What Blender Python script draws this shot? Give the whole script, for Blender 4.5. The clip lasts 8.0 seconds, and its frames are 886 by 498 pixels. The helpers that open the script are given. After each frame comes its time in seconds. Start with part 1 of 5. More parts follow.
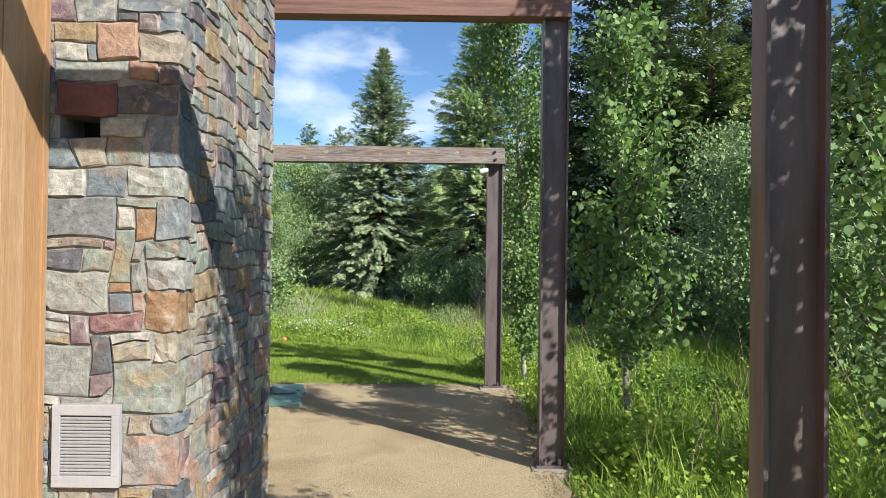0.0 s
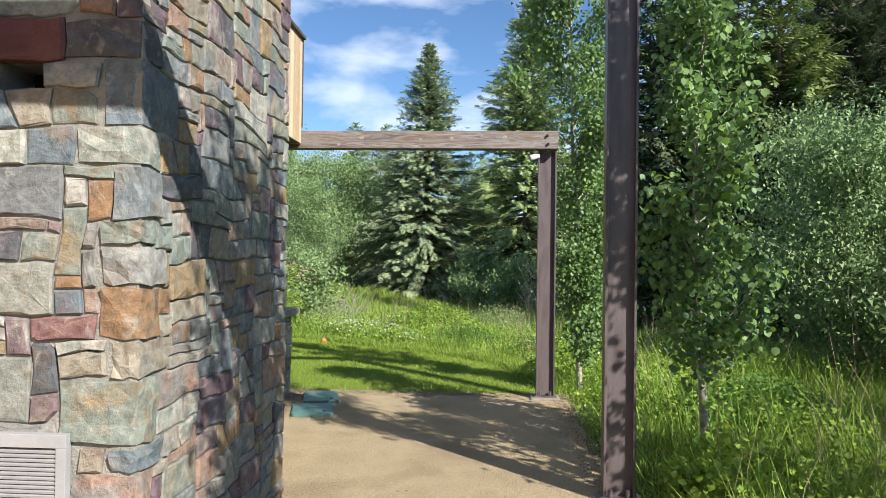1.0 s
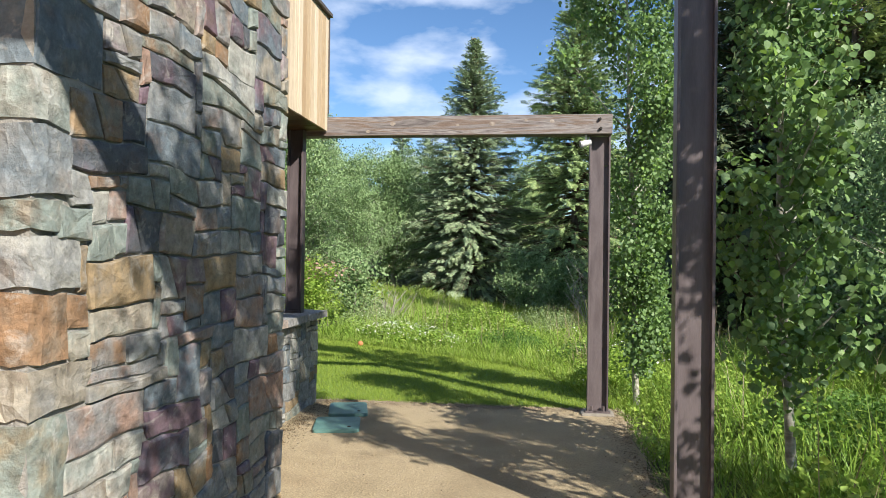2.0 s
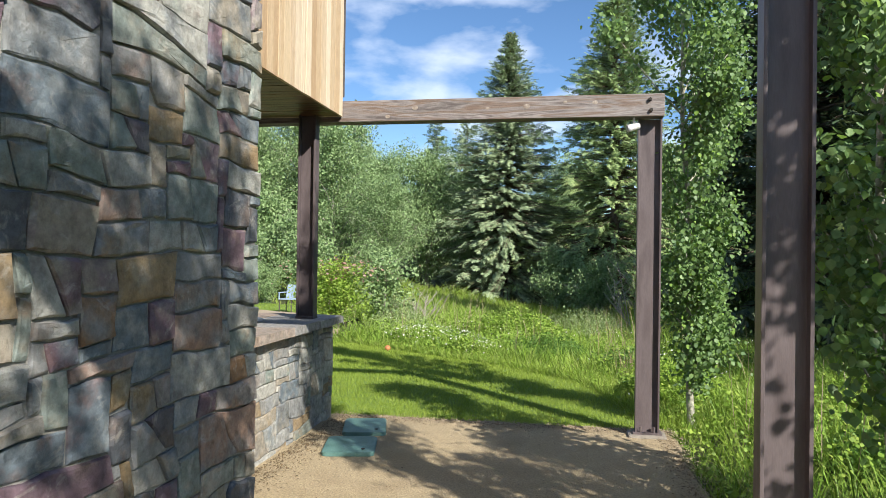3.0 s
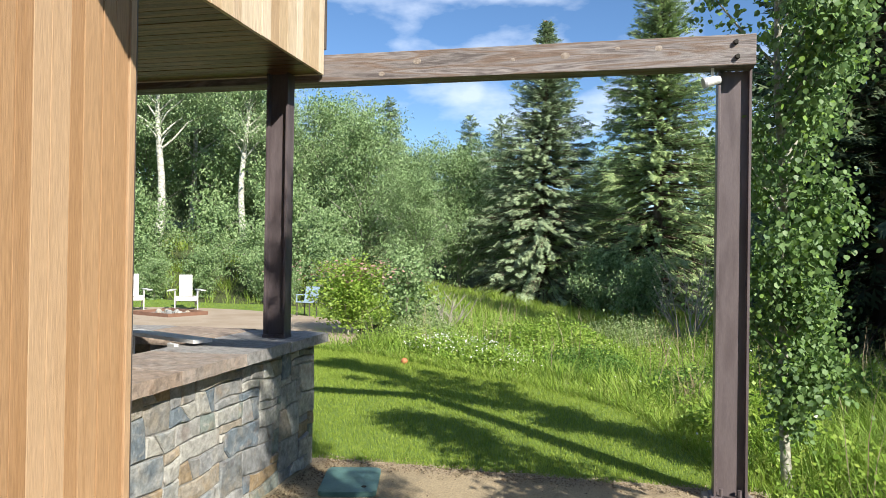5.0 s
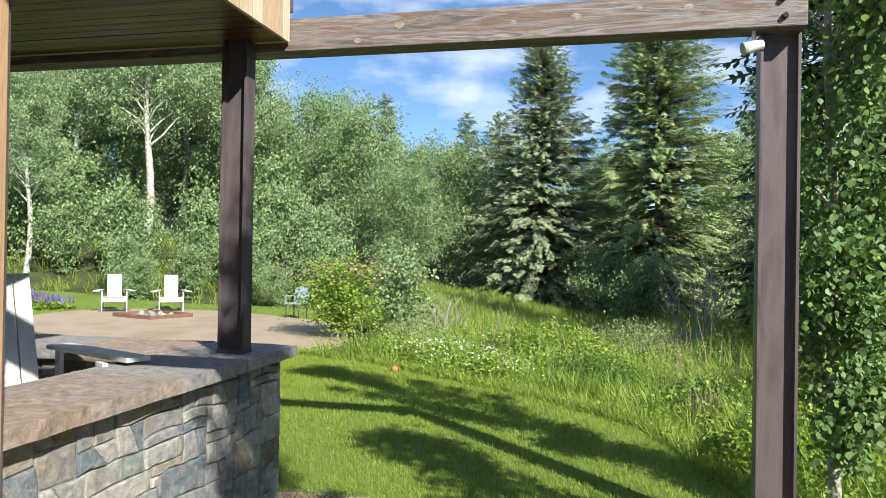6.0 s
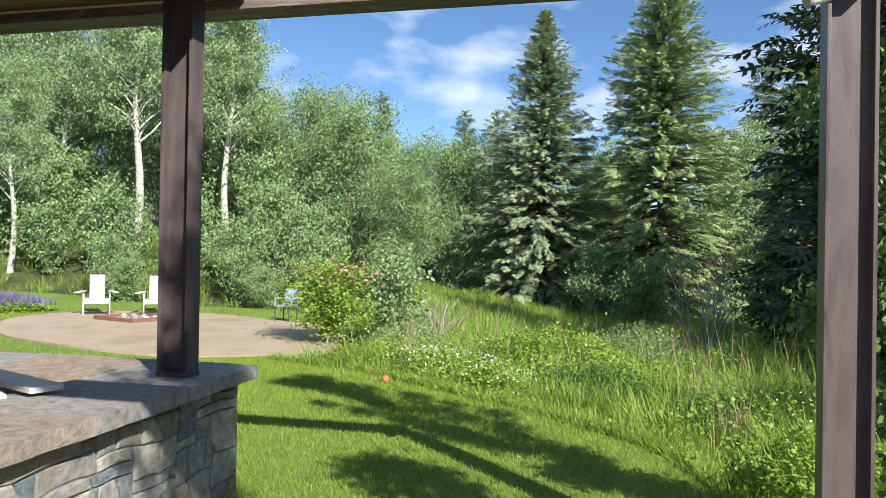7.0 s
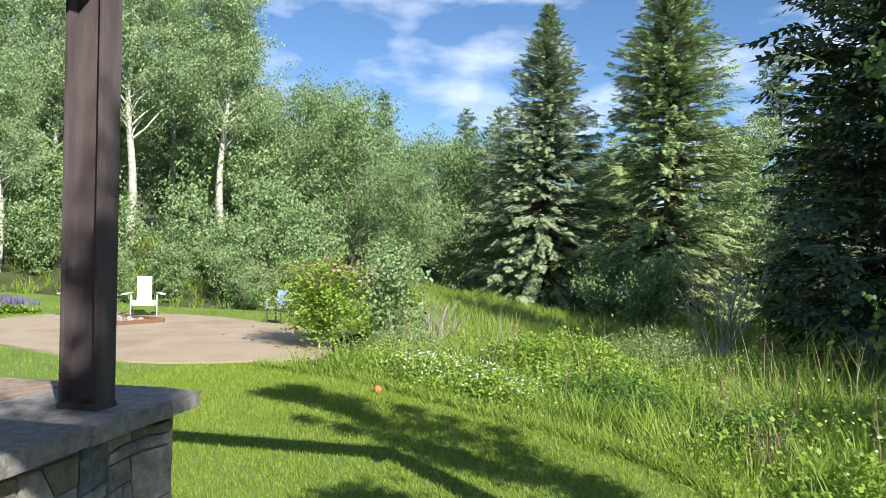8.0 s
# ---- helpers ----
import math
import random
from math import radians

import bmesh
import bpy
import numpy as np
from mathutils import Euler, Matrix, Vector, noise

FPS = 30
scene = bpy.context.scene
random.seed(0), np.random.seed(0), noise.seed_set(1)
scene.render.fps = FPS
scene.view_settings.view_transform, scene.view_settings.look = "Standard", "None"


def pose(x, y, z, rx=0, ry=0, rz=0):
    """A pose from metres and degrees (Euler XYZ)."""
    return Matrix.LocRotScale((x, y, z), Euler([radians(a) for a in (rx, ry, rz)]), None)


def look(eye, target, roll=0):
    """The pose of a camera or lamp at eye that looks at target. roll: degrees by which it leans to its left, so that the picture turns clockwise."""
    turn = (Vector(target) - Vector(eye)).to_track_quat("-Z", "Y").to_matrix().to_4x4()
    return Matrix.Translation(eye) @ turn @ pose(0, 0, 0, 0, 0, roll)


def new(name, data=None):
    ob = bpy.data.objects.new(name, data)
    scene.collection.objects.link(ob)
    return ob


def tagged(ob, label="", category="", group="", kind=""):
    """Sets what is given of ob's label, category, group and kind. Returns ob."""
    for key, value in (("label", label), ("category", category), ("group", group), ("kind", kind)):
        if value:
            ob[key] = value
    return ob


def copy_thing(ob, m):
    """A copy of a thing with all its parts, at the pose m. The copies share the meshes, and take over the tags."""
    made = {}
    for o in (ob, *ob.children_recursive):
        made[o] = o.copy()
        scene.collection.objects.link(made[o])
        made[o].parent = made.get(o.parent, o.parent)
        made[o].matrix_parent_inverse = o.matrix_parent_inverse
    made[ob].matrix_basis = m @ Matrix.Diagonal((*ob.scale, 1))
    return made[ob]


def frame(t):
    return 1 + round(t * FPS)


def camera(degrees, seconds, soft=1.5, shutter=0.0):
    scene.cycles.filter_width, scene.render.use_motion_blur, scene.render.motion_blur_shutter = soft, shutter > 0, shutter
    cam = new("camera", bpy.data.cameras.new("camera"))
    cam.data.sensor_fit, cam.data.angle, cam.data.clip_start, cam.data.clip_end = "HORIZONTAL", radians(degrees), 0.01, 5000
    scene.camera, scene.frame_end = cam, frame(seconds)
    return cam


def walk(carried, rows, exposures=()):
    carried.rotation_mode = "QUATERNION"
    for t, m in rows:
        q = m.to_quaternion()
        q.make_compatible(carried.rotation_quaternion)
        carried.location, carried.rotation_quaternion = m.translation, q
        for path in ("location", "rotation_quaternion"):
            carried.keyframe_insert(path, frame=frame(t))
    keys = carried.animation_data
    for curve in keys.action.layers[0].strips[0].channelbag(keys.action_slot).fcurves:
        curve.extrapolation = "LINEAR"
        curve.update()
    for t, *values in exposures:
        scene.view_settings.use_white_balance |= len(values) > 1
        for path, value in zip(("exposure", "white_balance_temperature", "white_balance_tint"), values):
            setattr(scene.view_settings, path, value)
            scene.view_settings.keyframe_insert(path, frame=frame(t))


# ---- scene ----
cam = camera(62.9, 8.0, soft=0.6)
METRES, EYE, TILT, LEAN, TURN = 6.3, 1.6, 0.0, 0.0, -0.3
ROWS = [
    (0.0, 0.0, 0.0, 0.0, -0.01, 0.68, -0.7),
    (0.5, 0.0008, 0.0652, -0.0041, 1.92, 0.65, -0.71),
    (1.0, 0.0017, 0.1286, -0.0077, 3.74, 0.63, -0.7),
    (1.5, 0.0033, 0.19, -0.0096, 5.48, 0.62, -0.67),
    (2.0, 0.0052, 0.2527, -0.0101, 7.46, 0.58, -0.73),
    (3.5, -0.0033, 0.4398, -0.0094, 11.78, 0.47, -0.77),
    (4.0, -0.0071, 0.5018, -0.0091, 13.1, 0.45, -0.8),
    (4.5, -0.0111, 0.5646, -0.009, 13.23, 0.45, -0.82),
    (6.0, -0.0364, 0.7484, -0.0078, 13.0, 0.39, -0.85),
    (6.5, -0.047, 0.8074, -0.0071, 12.93, 0.38, -0.88),
    (7.0, -0.0571, 0.8677, -0.0061, 12.85, 0.38, -0.9),
    (7.5, -0.0673, 0.9302, -0.0064, 12.82, 0.37, -0.92),
    (8.0, -0.0776, 0.9938, -0.0088, 13.01, 0.39, -0.93),
]
walk(cam, [(t, pose(0, 0, EYE, TILT, LEAN, TURN) @ pose(METRES * x, METRES * y, METRES * z, 90 + pitch, roll, yaw)) for t, x, y, z, yaw, pitch, roll in ROWS], [(0.0, 0.92, 6250, 10), (8.0, 0.92, 6250, 10)])

# ---------------------------------------------------------------- light
SUN_AZ, SUN_EL = 43.6, 35.0          # shadows run this far to the left of +y
world = bpy.data.worlds.new("sky")
scene.world = world
world.use_nodes = True
wt = world.node_tree
wt.nodes.clear()
w_out = wt.nodes.new("ShaderNodeOutputWorld")
w_bg = wt.nodes.new("ShaderNodeBackground")
w_sky = wt.nodes.new("ShaderNodeTexSky")
w_sky.sky_type = "NISHITA"
w_sky.sun_disc = False
w_sky.sun_elevation = radians(SUN_EL)
w_sky.sun_rotation = radians(180 - SUN_AZ)
w_sky.altitude = 1900
w_sky.air_density, w_sky.dust_density, w_sky.ozone_density = 1.0, 0.1, 2.0
w_co = wt.nodes.new("ShaderNodeTexCoord")
w_map = wt.nodes.new("ShaderNodeMapping")
w_map.inputs["Scale"].default_value = (1.0, 1.0, 2.3)
w_map.inputs["Location"].default_value = (0.35, 0.1, 0.22)
w_no = wt.nodes.new("ShaderNodeTexNoise")
w_no.inputs["Scale"].default_value = 7.5
w_no.inputs["Detail"].default_value = 7
w_no.inputs["Roughness"].default_value = 0.5
w_rp = wt.nodes.new("ShaderNodeValToRGB")
w_rp.color_ramp.elements[0].position, w_rp.color_ramp.elements[0].color = 0.46, (0, 0, 0, 1)
w_rp.color_ramp.elements[1].position, w_rp.color_ramp.elements[1].color = 0.66, (0.60, 0.60, 0.60, 1)
w_mx = wt.nodes.new("ShaderNodeMix")
w_mx.data_type = "RGBA"
w_mx.inputs["B"].default_value = (8.0, 8.5, 9.4, 1)
wt.links.new(w_co.outputs["Generated"], w_map.inputs["Vector"])
wt.links.new(w_map.outputs["Vector"], w_no.inputs["Vector"])
wt.links.new(w_no.outputs["Fac"], w_rp.inputs["Fac"])
wt.links.new(w_rp.outputs["Color"], w_mx.inputs["Factor"])
w_hs = wt.nodes.new("ShaderNodeHueSaturation")
w_hs.inputs["Saturation"].default_value = 1.12
w_hs.inputs["Value"].default_value = 1.08
wt.links.new(w_sky.outputs["Color"], w_hs.inputs["Color"])
wt.links.new(w_hs.outputs["Color"], w_mx.inputs["A"])
wt.links.new(w_mx.outputs["Result"], w_bg.inputs["Color"])
wt.links.new(w_bg.outputs["Background"], w_out.inputs["Surface"])
w_bg.inputs["Strength"].default_value = 0.077

sun_data = bpy.data.lights.new("sun", "SUN")
sun_data.energy, sun_data.angle, sun_data.color = 4.9, radians(0.53), (1.0, 0.92, 0.79)
sun = new("sun", sun_data)
_sd = Vector((math.sin(radians(SUN_AZ)) * math.cos(radians(SUN_EL)), -math.cos(radians(SUN_AZ)) * math.cos(radians(SUN_EL)), math.sin(radians(SUN_EL))))
sun.matrix_world = look(_sd * 60, (0, 0, 0))


# ---------------------------------------------------------------- materials
def material(name, colours, size=8.0, rough=0.8, bump=0.3, fine=60.0, by="noise", metal=0.0, stretch=(1, 1, 1), leafy=0.0, speck=0.35, spec=0.4, bump_far=0.02, twist=0.0):
    """Noise-mixed colours with finer grain over them and relief. by: noise, object (one hue for each piece) or island (one for each blade or leaf)."""
    m = bpy.data.materials.new(name)
    m.use_nodes = True
    nt = m.node_tree
    b = nt.nodes["Principled BSDF"]
    b.inputs["Roughness"].default_value, b.inputs["Metallic"].default_value = rough, metal
    b.inputs["Specular IOR Level"].default_value = spec
    co = nt.nodes.new("ShaderNodeTexCoord")
    mp = nt.nodes.new("ShaderNodeMapping")
    mp.inputs["Scale"].default_value = stretch
    nt.links.new(co.outputs["Object"], mp.inputs["Vector"])
    n1 = nt.nodes.new("ShaderNodeTexNoise")
    n1.inputs["Scale"].default_value, n1.inputs["Detail"].default_value = size, 5
    n2 = nt.nodes.new("ShaderNodeTexNoise")
    n2.inputs["Scale"].default_value, n2.inputs["Detail"].default_value, n2.inputs["Roughness"].default_value = fine, 6, 0.65
    for n in (n1, n2):
        n.inputs["Distortion"].default_value = twist
        nt.links.new(mp.outputs["Vector"], n.inputs["Vector"])
    rp = nt.nodes.new("ShaderNodeValToRGB")
    els = rp.color_ramp.elements
    k = len(colours)
    lo, hi = (0.33, 0.67) if by == "noise" else (0.0, 0.96)
    while len(els) < k:
        els.new(0.5)
    for i, c in enumerate(colours):
        els[i].position = lo + (hi - lo) * i / max(1, k - 1)
        els[i].color = (*c, 1)
    if by == "noise":
        nt.links.new(n1.outputs["Fac"], rp.inputs["Fac"])
    else:
        if by == "object":
            src = nt.nodes.new("ShaderNodeObjectInfo").outputs["Random"]
            rp.color_ramp.interpolation = "CONSTANT"
        else:
            src = nt.nodes.new("ShaderNodeNewGeometry").outputs["Random Per Island"]
        if by == "object":
            add = nt.nodes.new("ShaderNodeVectorMath")
            add.operation = "ADD"
            cmb = nt.nodes.new("ShaderNodeCombineXYZ")
            mul = nt.nodes.new("ShaderNodeMath")
            mul.operation = "MULTIPLY"
            mul.inputs[1].default_value = 37.0
            nt.links.new(src, mul.inputs[0])
            nt.links.new(mul.outputs[0], cmb.inputs["X"])
            nt.links.new(mul.outputs[0], cmb.inputs["Z"])
            nt.links.new(mp.outputs["Vector"], add.inputs[0])
            nt.links.new(cmb.outputs["Vector"], add.inputs[1])
            for n in (n1, n2):
                nt.links.new(add.outputs["Vector"], n.inputs["Vector"])
            mad = nt.nodes.new("ShaderNodeMath")       # stains carry a neighbour hue into the stone
            mad.operation = "MULTIPLY_ADD"
            mad.inputs[1].default_value = 0.30
            nt.links.new(n1.outputs["Fac"], mad.inputs[0])
            sh = nt.nodes.new("ShaderNodeMath")
            sh.operation = "SUBTRACT"
            sh.inputs[1].default_value = 0.15
            nt.links.new(src, sh.inputs[0])
            nt.links.new(sh.outputs[0], mad.inputs[2])
            rp.color_ramp.interpolation = "EASE"
            nt.links.new(mad.outputs[0], rp.inputs["Fac"])
        else:
            nt.links.new(src, rp.inputs["Fac"])
    mix = nt.nodes.new("ShaderNodeMix")
    mix.data_type, mix.blend_type = "RGBA", "OVERLAY"
    mix.inputs["Factor"].default_value = speck
    nt.links.new(rp.outputs["Color"], mix.inputs["A"])
    nt.links.new(n2.outputs["Fac"], mix.inputs["B"])
    nt.links.new(mix.outputs["Result"], b.inputs["Base Color"])
    if bump:
        bp = nt.nodes.new("ShaderNodeBump")
        bp.inputs["Strength"].default_value, bp.inputs["Distance"].default_value = bump, bump_far
        nt.links.new(n2.outputs["Fac"], bp.inputs["Height"])
        nt.links.new(bp.outputs["Normal"], b.inputs["Normal"])
    if leafy:
        tr = nt.nodes.new("ShaderNodeBsdfTranslucent")
        ms = nt.nodes.new("ShaderNodeMixShader")
        ms.inputs["Fac"].default_value = leafy
        nt.links.new(mix.outputs["Result"], tr.inputs["Color"])
        out = nt.nodes["Material Output"]
        nt.links.new(b.outputs["BSDF"], ms.inputs[1])
        nt.links.new(tr.outputs["BSDF"], ms.inputs[2])
        nt.links.new(ms.outputs["Shader"], out.inputs["Surface"])
    return m


def stone_material(name, colours, rust=0.28, pale=0.5):
    """Split fieldstone: one hue for each stone, cloudy tone, rusty iron stains, pale mineral veins and a chipped relief."""
    m = bpy.data.materials.new(name)
    m.use_nodes = True
    nt = m.node_tree
    b = nt.nodes["Principled BSDF"]
    b.inputs["Roughness"].default_value, b.inputs["Specular IOR Level"].default_value = 0.78, 0.35
    co = nt.nodes.new("ShaderNodeTexCoord")
    info = nt.nodes.new("ShaderNodeObjectInfo")
    far = nt.nodes.new("ShaderNodeVectorMath")
    far.operation = "SCALE"
    far.inputs[0].default_value = (41.0, 17.0, 29.0)
    nt.links.new(info.outputs["Random"], far.inputs["Scale"])
    add = nt.nodes.new("ShaderNodeVectorMath")
    nt.links.new(co.outputs["Object"], add.inputs[0])
    nt.links.new(far.outputs["Vector"], add.inputs[1])

    def cloud(scale, detail, rough, twist=0.0):
        n = nt.nodes.new("ShaderNodeTexNoise")
        n.inputs["Scale"].default_value, n.inputs["Detail"].default_value = scale, detail
        n.inputs["Roughness"].default_value, n.inputs["Distortion"].default_value = rough, twist
        nt.links.new(add.outputs["Vector"], n.inputs["Vector"])
        return n.outputs["Fac"]

    def span(src, a, b_, lo, hi):
        r = nt.nodes.new("ShaderNodeMapRange")
        for k, q in (("From Min", a), ("From Max", b_), ("To Min", lo), ("To Max", hi)):
            r.inputs[k].default_value = q
        nt.links.new(src, r.inputs["Value"])
        return r.outputs["Result"]

    def blend(kind, fac, a, b_):
        x = nt.nodes.new("ShaderNodeMix")
        x.data_type, x.blend_type = "RGBA", kind
        for key, q in (("Factor", fac), ("A", a), ("B", b_)):
            if isinstance(q, (float, tuple)):
                x.inputs[key].default_value = q
            else:
                nt.links.new(q, x.inputs[key])
        return x.outputs["Result"]

    broad, grain, vein, chip = cloud(7, 5, 0.6), cloud(22, 8, 0.72), cloud(11, 6, 0.65, 1.6), cloud(48, 5, 0.7)
    mad = nt.nodes.new("ShaderNodeMath")
    mad.operation = "ADD"
    nt.links.new(info.outputs["Random"], mad.inputs[0])
    nt.links.new(span(broad, 0.3, 0.7, -0.035, 0.035), mad.inputs[1])
    rp = nt.nodes.new("ShaderNodeValToRGB")
    rp.color_ramp.interpolation = "EASE"
    els = rp.color_ramp.elements
    while len(els) < len(colours):
        els.new(0.5)
    for i, c in enumerate(colours):
        els[i].position, els[i].color = 0.97 * i / (len(colours) - 1), (*c, 1)
    nt.links.new(mad.outputs[0], rp.inputs["Fac"])
    c = blend("MIX", span(broad, 0.55, 0.68, 0.0, rust), rp.outputs["Color"], (0.25, 0.135, 0.06, 1.0))
    c = blend("MIX", span(vein, 0.56, 0.68, 0.0, pale), c, (0.40, 0.385, 0.35, 1.0))
    c = blend("MULTIPLY", 1.0, c, span(grain, 0.28, 0.72, 0.48, 1.42))
    nt.links.new(c, b.inputs["Base Color"])
    last = None
    for src, strength, deep in ((broad, 0.4, 0.03), (grain, 0.6, 0.016), (chip, 0.4, 0.006)):
        bp = nt.nodes.new("ShaderNodeBump")
        bp.inputs["Strength"].default_value, bp.inputs["Distance"].default_value = strength, deep
        nt.links.new(src, bp.inputs["Height"])
        if last:
            nt.links.new(last, bp.inputs["Normal"])
        last = bp.outputs["Normal"]
    nt.links.new(last, b.inputs["Normal"])
    return m


GREY, BLUE, TAN, RUST, MAUVE = (0.225, 0.232, 0.232), (0.135, 0.168, 0.195), (0.285, 0.255, 0.205), (0.245, 0.15, 0.085), (0.155, 0.105, 0.128)
PALE, SLATE, OCHRE, GREEN, PINK = (0.37, 0.365, 0.33), (0.095, 0.105, 0.12), (0.27, 0.20, 0.115), (0.20, 0.235, 0.215), (0.30, 0.20, 0.155)
M_STONE = stone_material("fieldstone", [GREY, TAN, MAUVE, PALE, GREY, RUST, GREEN, TAN, BLUE, GREY, PINK, GREY, OCHRE, GREEN, PALE, BLUE, MAUVE, SLATE])
M_STONE_WALL = stone_material("wall_fieldstone", [GREY, PALE, BLUE, PALE, GREY, GREEN, OCHRE, PALE, GREY, TAN, BLUE, PALE], 0.25, 0.5)
M_MAUVE = stone_material("mauve_stone", [(0.20, 0.11, 0.11), (0.30, 0.18, 0.17)], 0.3, 0.4)
M_SLATE = stone_material("slate_stone", [(0.12, 0.13, 0.145), (0.19, 0.20, 0.205)], 0.3, 0.4)
M_PINK = stone_material("pink_sandstone", [(0.35, 0.24, 0.175), (0.28, 0.18, 0.14)], 0.3, 0.4)
M_REDLINTEL = material("dark_red_stone", [(0.13, 0.055, 0.055), (0.19, 0.085, 0.08)], 4, 0.75, 0.6, 40, speck=0.4)
M_SAGE = stone_material("grey_green_stone", [(0.29, 0.285, 0.25), (0.21, 0.225, 0.21)], 0.3, 0.4)
M_OCHRE = stone_material("ochre_stone", [(0.33, 0.265, 0.18), (0.25, 0.17, 0.10), (0.30, 0.28, 0.24)], 0.3, 0.4)
M_MORTAR = material("mortar", [(0.25, 0.24, 0.22), (0.33, 0.32, 0.295)], 10, 0.95, 0.6, 90)
M_CEDAR = material("cedar_boards", [(0.38, 0.24, 0.13), (0.32, 0.185, 0.09), (0.43, 0.295, 0.18), (0.36, 0.22, 0.115)], 3, 0.55, 0.25, 30, by="object", stretch=(7, 7, 0.35), speck=0.6, bump_far=0.006)
M_CEDAR_PALE = material("weathered_cedar", [(0.52, 0.41, 0.27), (0.38, 0.26, 0.15), (0.60, 0.51, 0.38), (0.46, 0.34, 0.21)], 3, 0.65, 0.3, 26, by="object", stretch=(9, 9, 0.4), speck=0.8, bump_far=0.006)
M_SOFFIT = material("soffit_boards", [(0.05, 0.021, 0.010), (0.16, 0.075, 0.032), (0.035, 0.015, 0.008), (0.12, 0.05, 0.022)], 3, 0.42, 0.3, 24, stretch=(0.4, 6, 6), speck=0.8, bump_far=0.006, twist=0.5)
M_STEEL = material("brown_steel", [(0.085, 0.067, 0.070), (0.12, 0.098, 0.102), (0.068, 0.053, 0.056)], 3, 0.42, 0.15, 50, stretch=(3, 3, 0.5), speck=0.3, spec=0.5, bump_far=0.004)
M_TIMBER = material("weathered_timber", [(0.10, 0.085, 0.082), (0.20, 0.18, 0.175), (0.15, 0.105, 0.08), (0.24, 0.22, 0.215), (0.12, 0.10, 0.097), (0.30, 0.275, 0.265)], 1.7, 0.75, 0.5, 13, stretch=(0.5, 5, 6), speck=0.7, bump_far=0.008, twist=1.1)
M_KNOT = material("knot_wood", [(0.34, 0.30, 0.26), (0.20, 0.155, 0.12)], 30, 0.7, 0.3, 80)
M_RUSTBEAM = material("red_brown_timber", [(0.14, 0.072, 0.056), (0.20, 0.108, 0.085), (0.11, 0.056, 0.045)], 2.2, 0.6, 0.35, 18, stretch=(0.35, 6, 9), speck=0.5, bump_far=0.006)
M_FLAG = stone_material("flagstone", [(0.30, 0.285, 0.26), (0.27, 0.265, 0.26), (0.31, 0.245, 0.195), (0.31, 0.295, 0.275), (0.30, 0.235, 0.185), (0.28, 0.275, 0.27)], 0.3, 0.35)
M_GRAVEL = material("decomposed_granite", [(0.29, 0.228, 0.14), (0.385, 0.31, 0.195), (0.335, 0.268, 0.165)], 1.3, 0.95, 1.0, 75, speck=1.0, bump_far=0.014)
M_PATIO = material("patio_concrete", [(0.32, 0.255, 0.18), (0.37, 0.30, 0.225), (0.29, 0.225, 0.155)], 0.6, 0.9, 0.3, 60, speck=0.4)
M_PEBBLE = material("pebbles", [(0.36, 0.29, 0.20), (0.24, 0.19, 0.13), (0.42, 0.35, 0.25), (0.30, 0.24, 0.16)], 4, 0.9, 0.3, 60, by="island")
M_SOIL = material("meadow_soil", [(0.045, 0.055, 0.02), (0.075, 0.095, 0.03), (0.06, 0.07, 0.025)], 0.7, 0.95, 0.8, 30, speck=0.6, bump_far=0.05)
M_TURF = material("turf", [(0.10, 0.165, 0.025), (0.135, 0.21, 0.035), (0.12, 0.19, 0.03)], 0.9, 0.95, 0.5, 120, speck=0.6, bump_far=0.02)
M_LAWN = material("lawn_blades", [(0.20, 0.29, 0.035), (0.27, 0.37, 0.055), (0.34, 0.42, 0.085)], 3, 0.6, 0, 60, by="island", leafy=0.4, spec=0.25)
M_MEADOW = material("meadow_blades", [(0.20, 0.325, 0.035), (0.31, 0.425, 0.06), (0.24, 0.36, 0.07), (0.37, 0.43, 0.12)], 3, 0.55, 0, 60, by="island", leafy=0.4, spec=0.25)
M_STRAW = material("dry_stems", [(0.36, 0.33, 0.20), (0.28, 0.20, 0.13), (0.42, 0.36, 0.26)], 3, 0.8, 0, 60, by="island", leafy=0.2)
M_HERB = material("herb_leaves", [(0.18, 0.31, 0.04), (0.28, 0.42, 0.065), (0.37, 0.48, 0.09)], 3, 0.5, 0, 60, by="island", leafy=0.4)
M_ASPEN = material("aspen_leaves", [(0.10, 0.185, 0.06), (0.15, 0.255, 0.08), (0.21, 0.33, 0.115), (0.155, 0.245, 0.12), (0.22, 0.36, 0.065)], 3, 0.5, 0, 60, by="island", leafy=0.35, spec=0.38)
# paler and bluer than the near aspens: distance haze put into the leaf colour
M_ASPEN_FAR = material("hazed_aspen_leaves", [(0.175, 0.275, 0.115), (0.275, 0.385, 0.175), (0.38, 0.48, 0.26), (0.235, 0.345, 0.17)], 3, 0.5, 0, 60, by="island", leafy=0.27, spec=0.25)
M_WILLOW = material("willow_leaves", [(0.15, 0.24, 0.095), (0.235, 0.345, 0.145), (0.335, 0.445, 0.215)], 3, 0.5, 0, 60, by="island", leafy=0.27, spec=0.25)
M_SPRUCE = material("spruce_needles", [(0.19, 0.265, 0.155), (0.29, 0.37, 0.215), (0.37, 0.445, 0.255), (0.24, 0.32, 0.20)], 3, 0.6, 0, 60, by="island", leafy=0.22, spec=0.3)
M_FIR = material("fir_needles", [(0.17, 0.255, 0.11), (0.29, 0.39, 0.165), (0.41, 0.50, 0.21), (0.22, 0.315, 0.15)], 3, 0.6, 0, 60, by="island", leafy=0.22, spec=0.3)
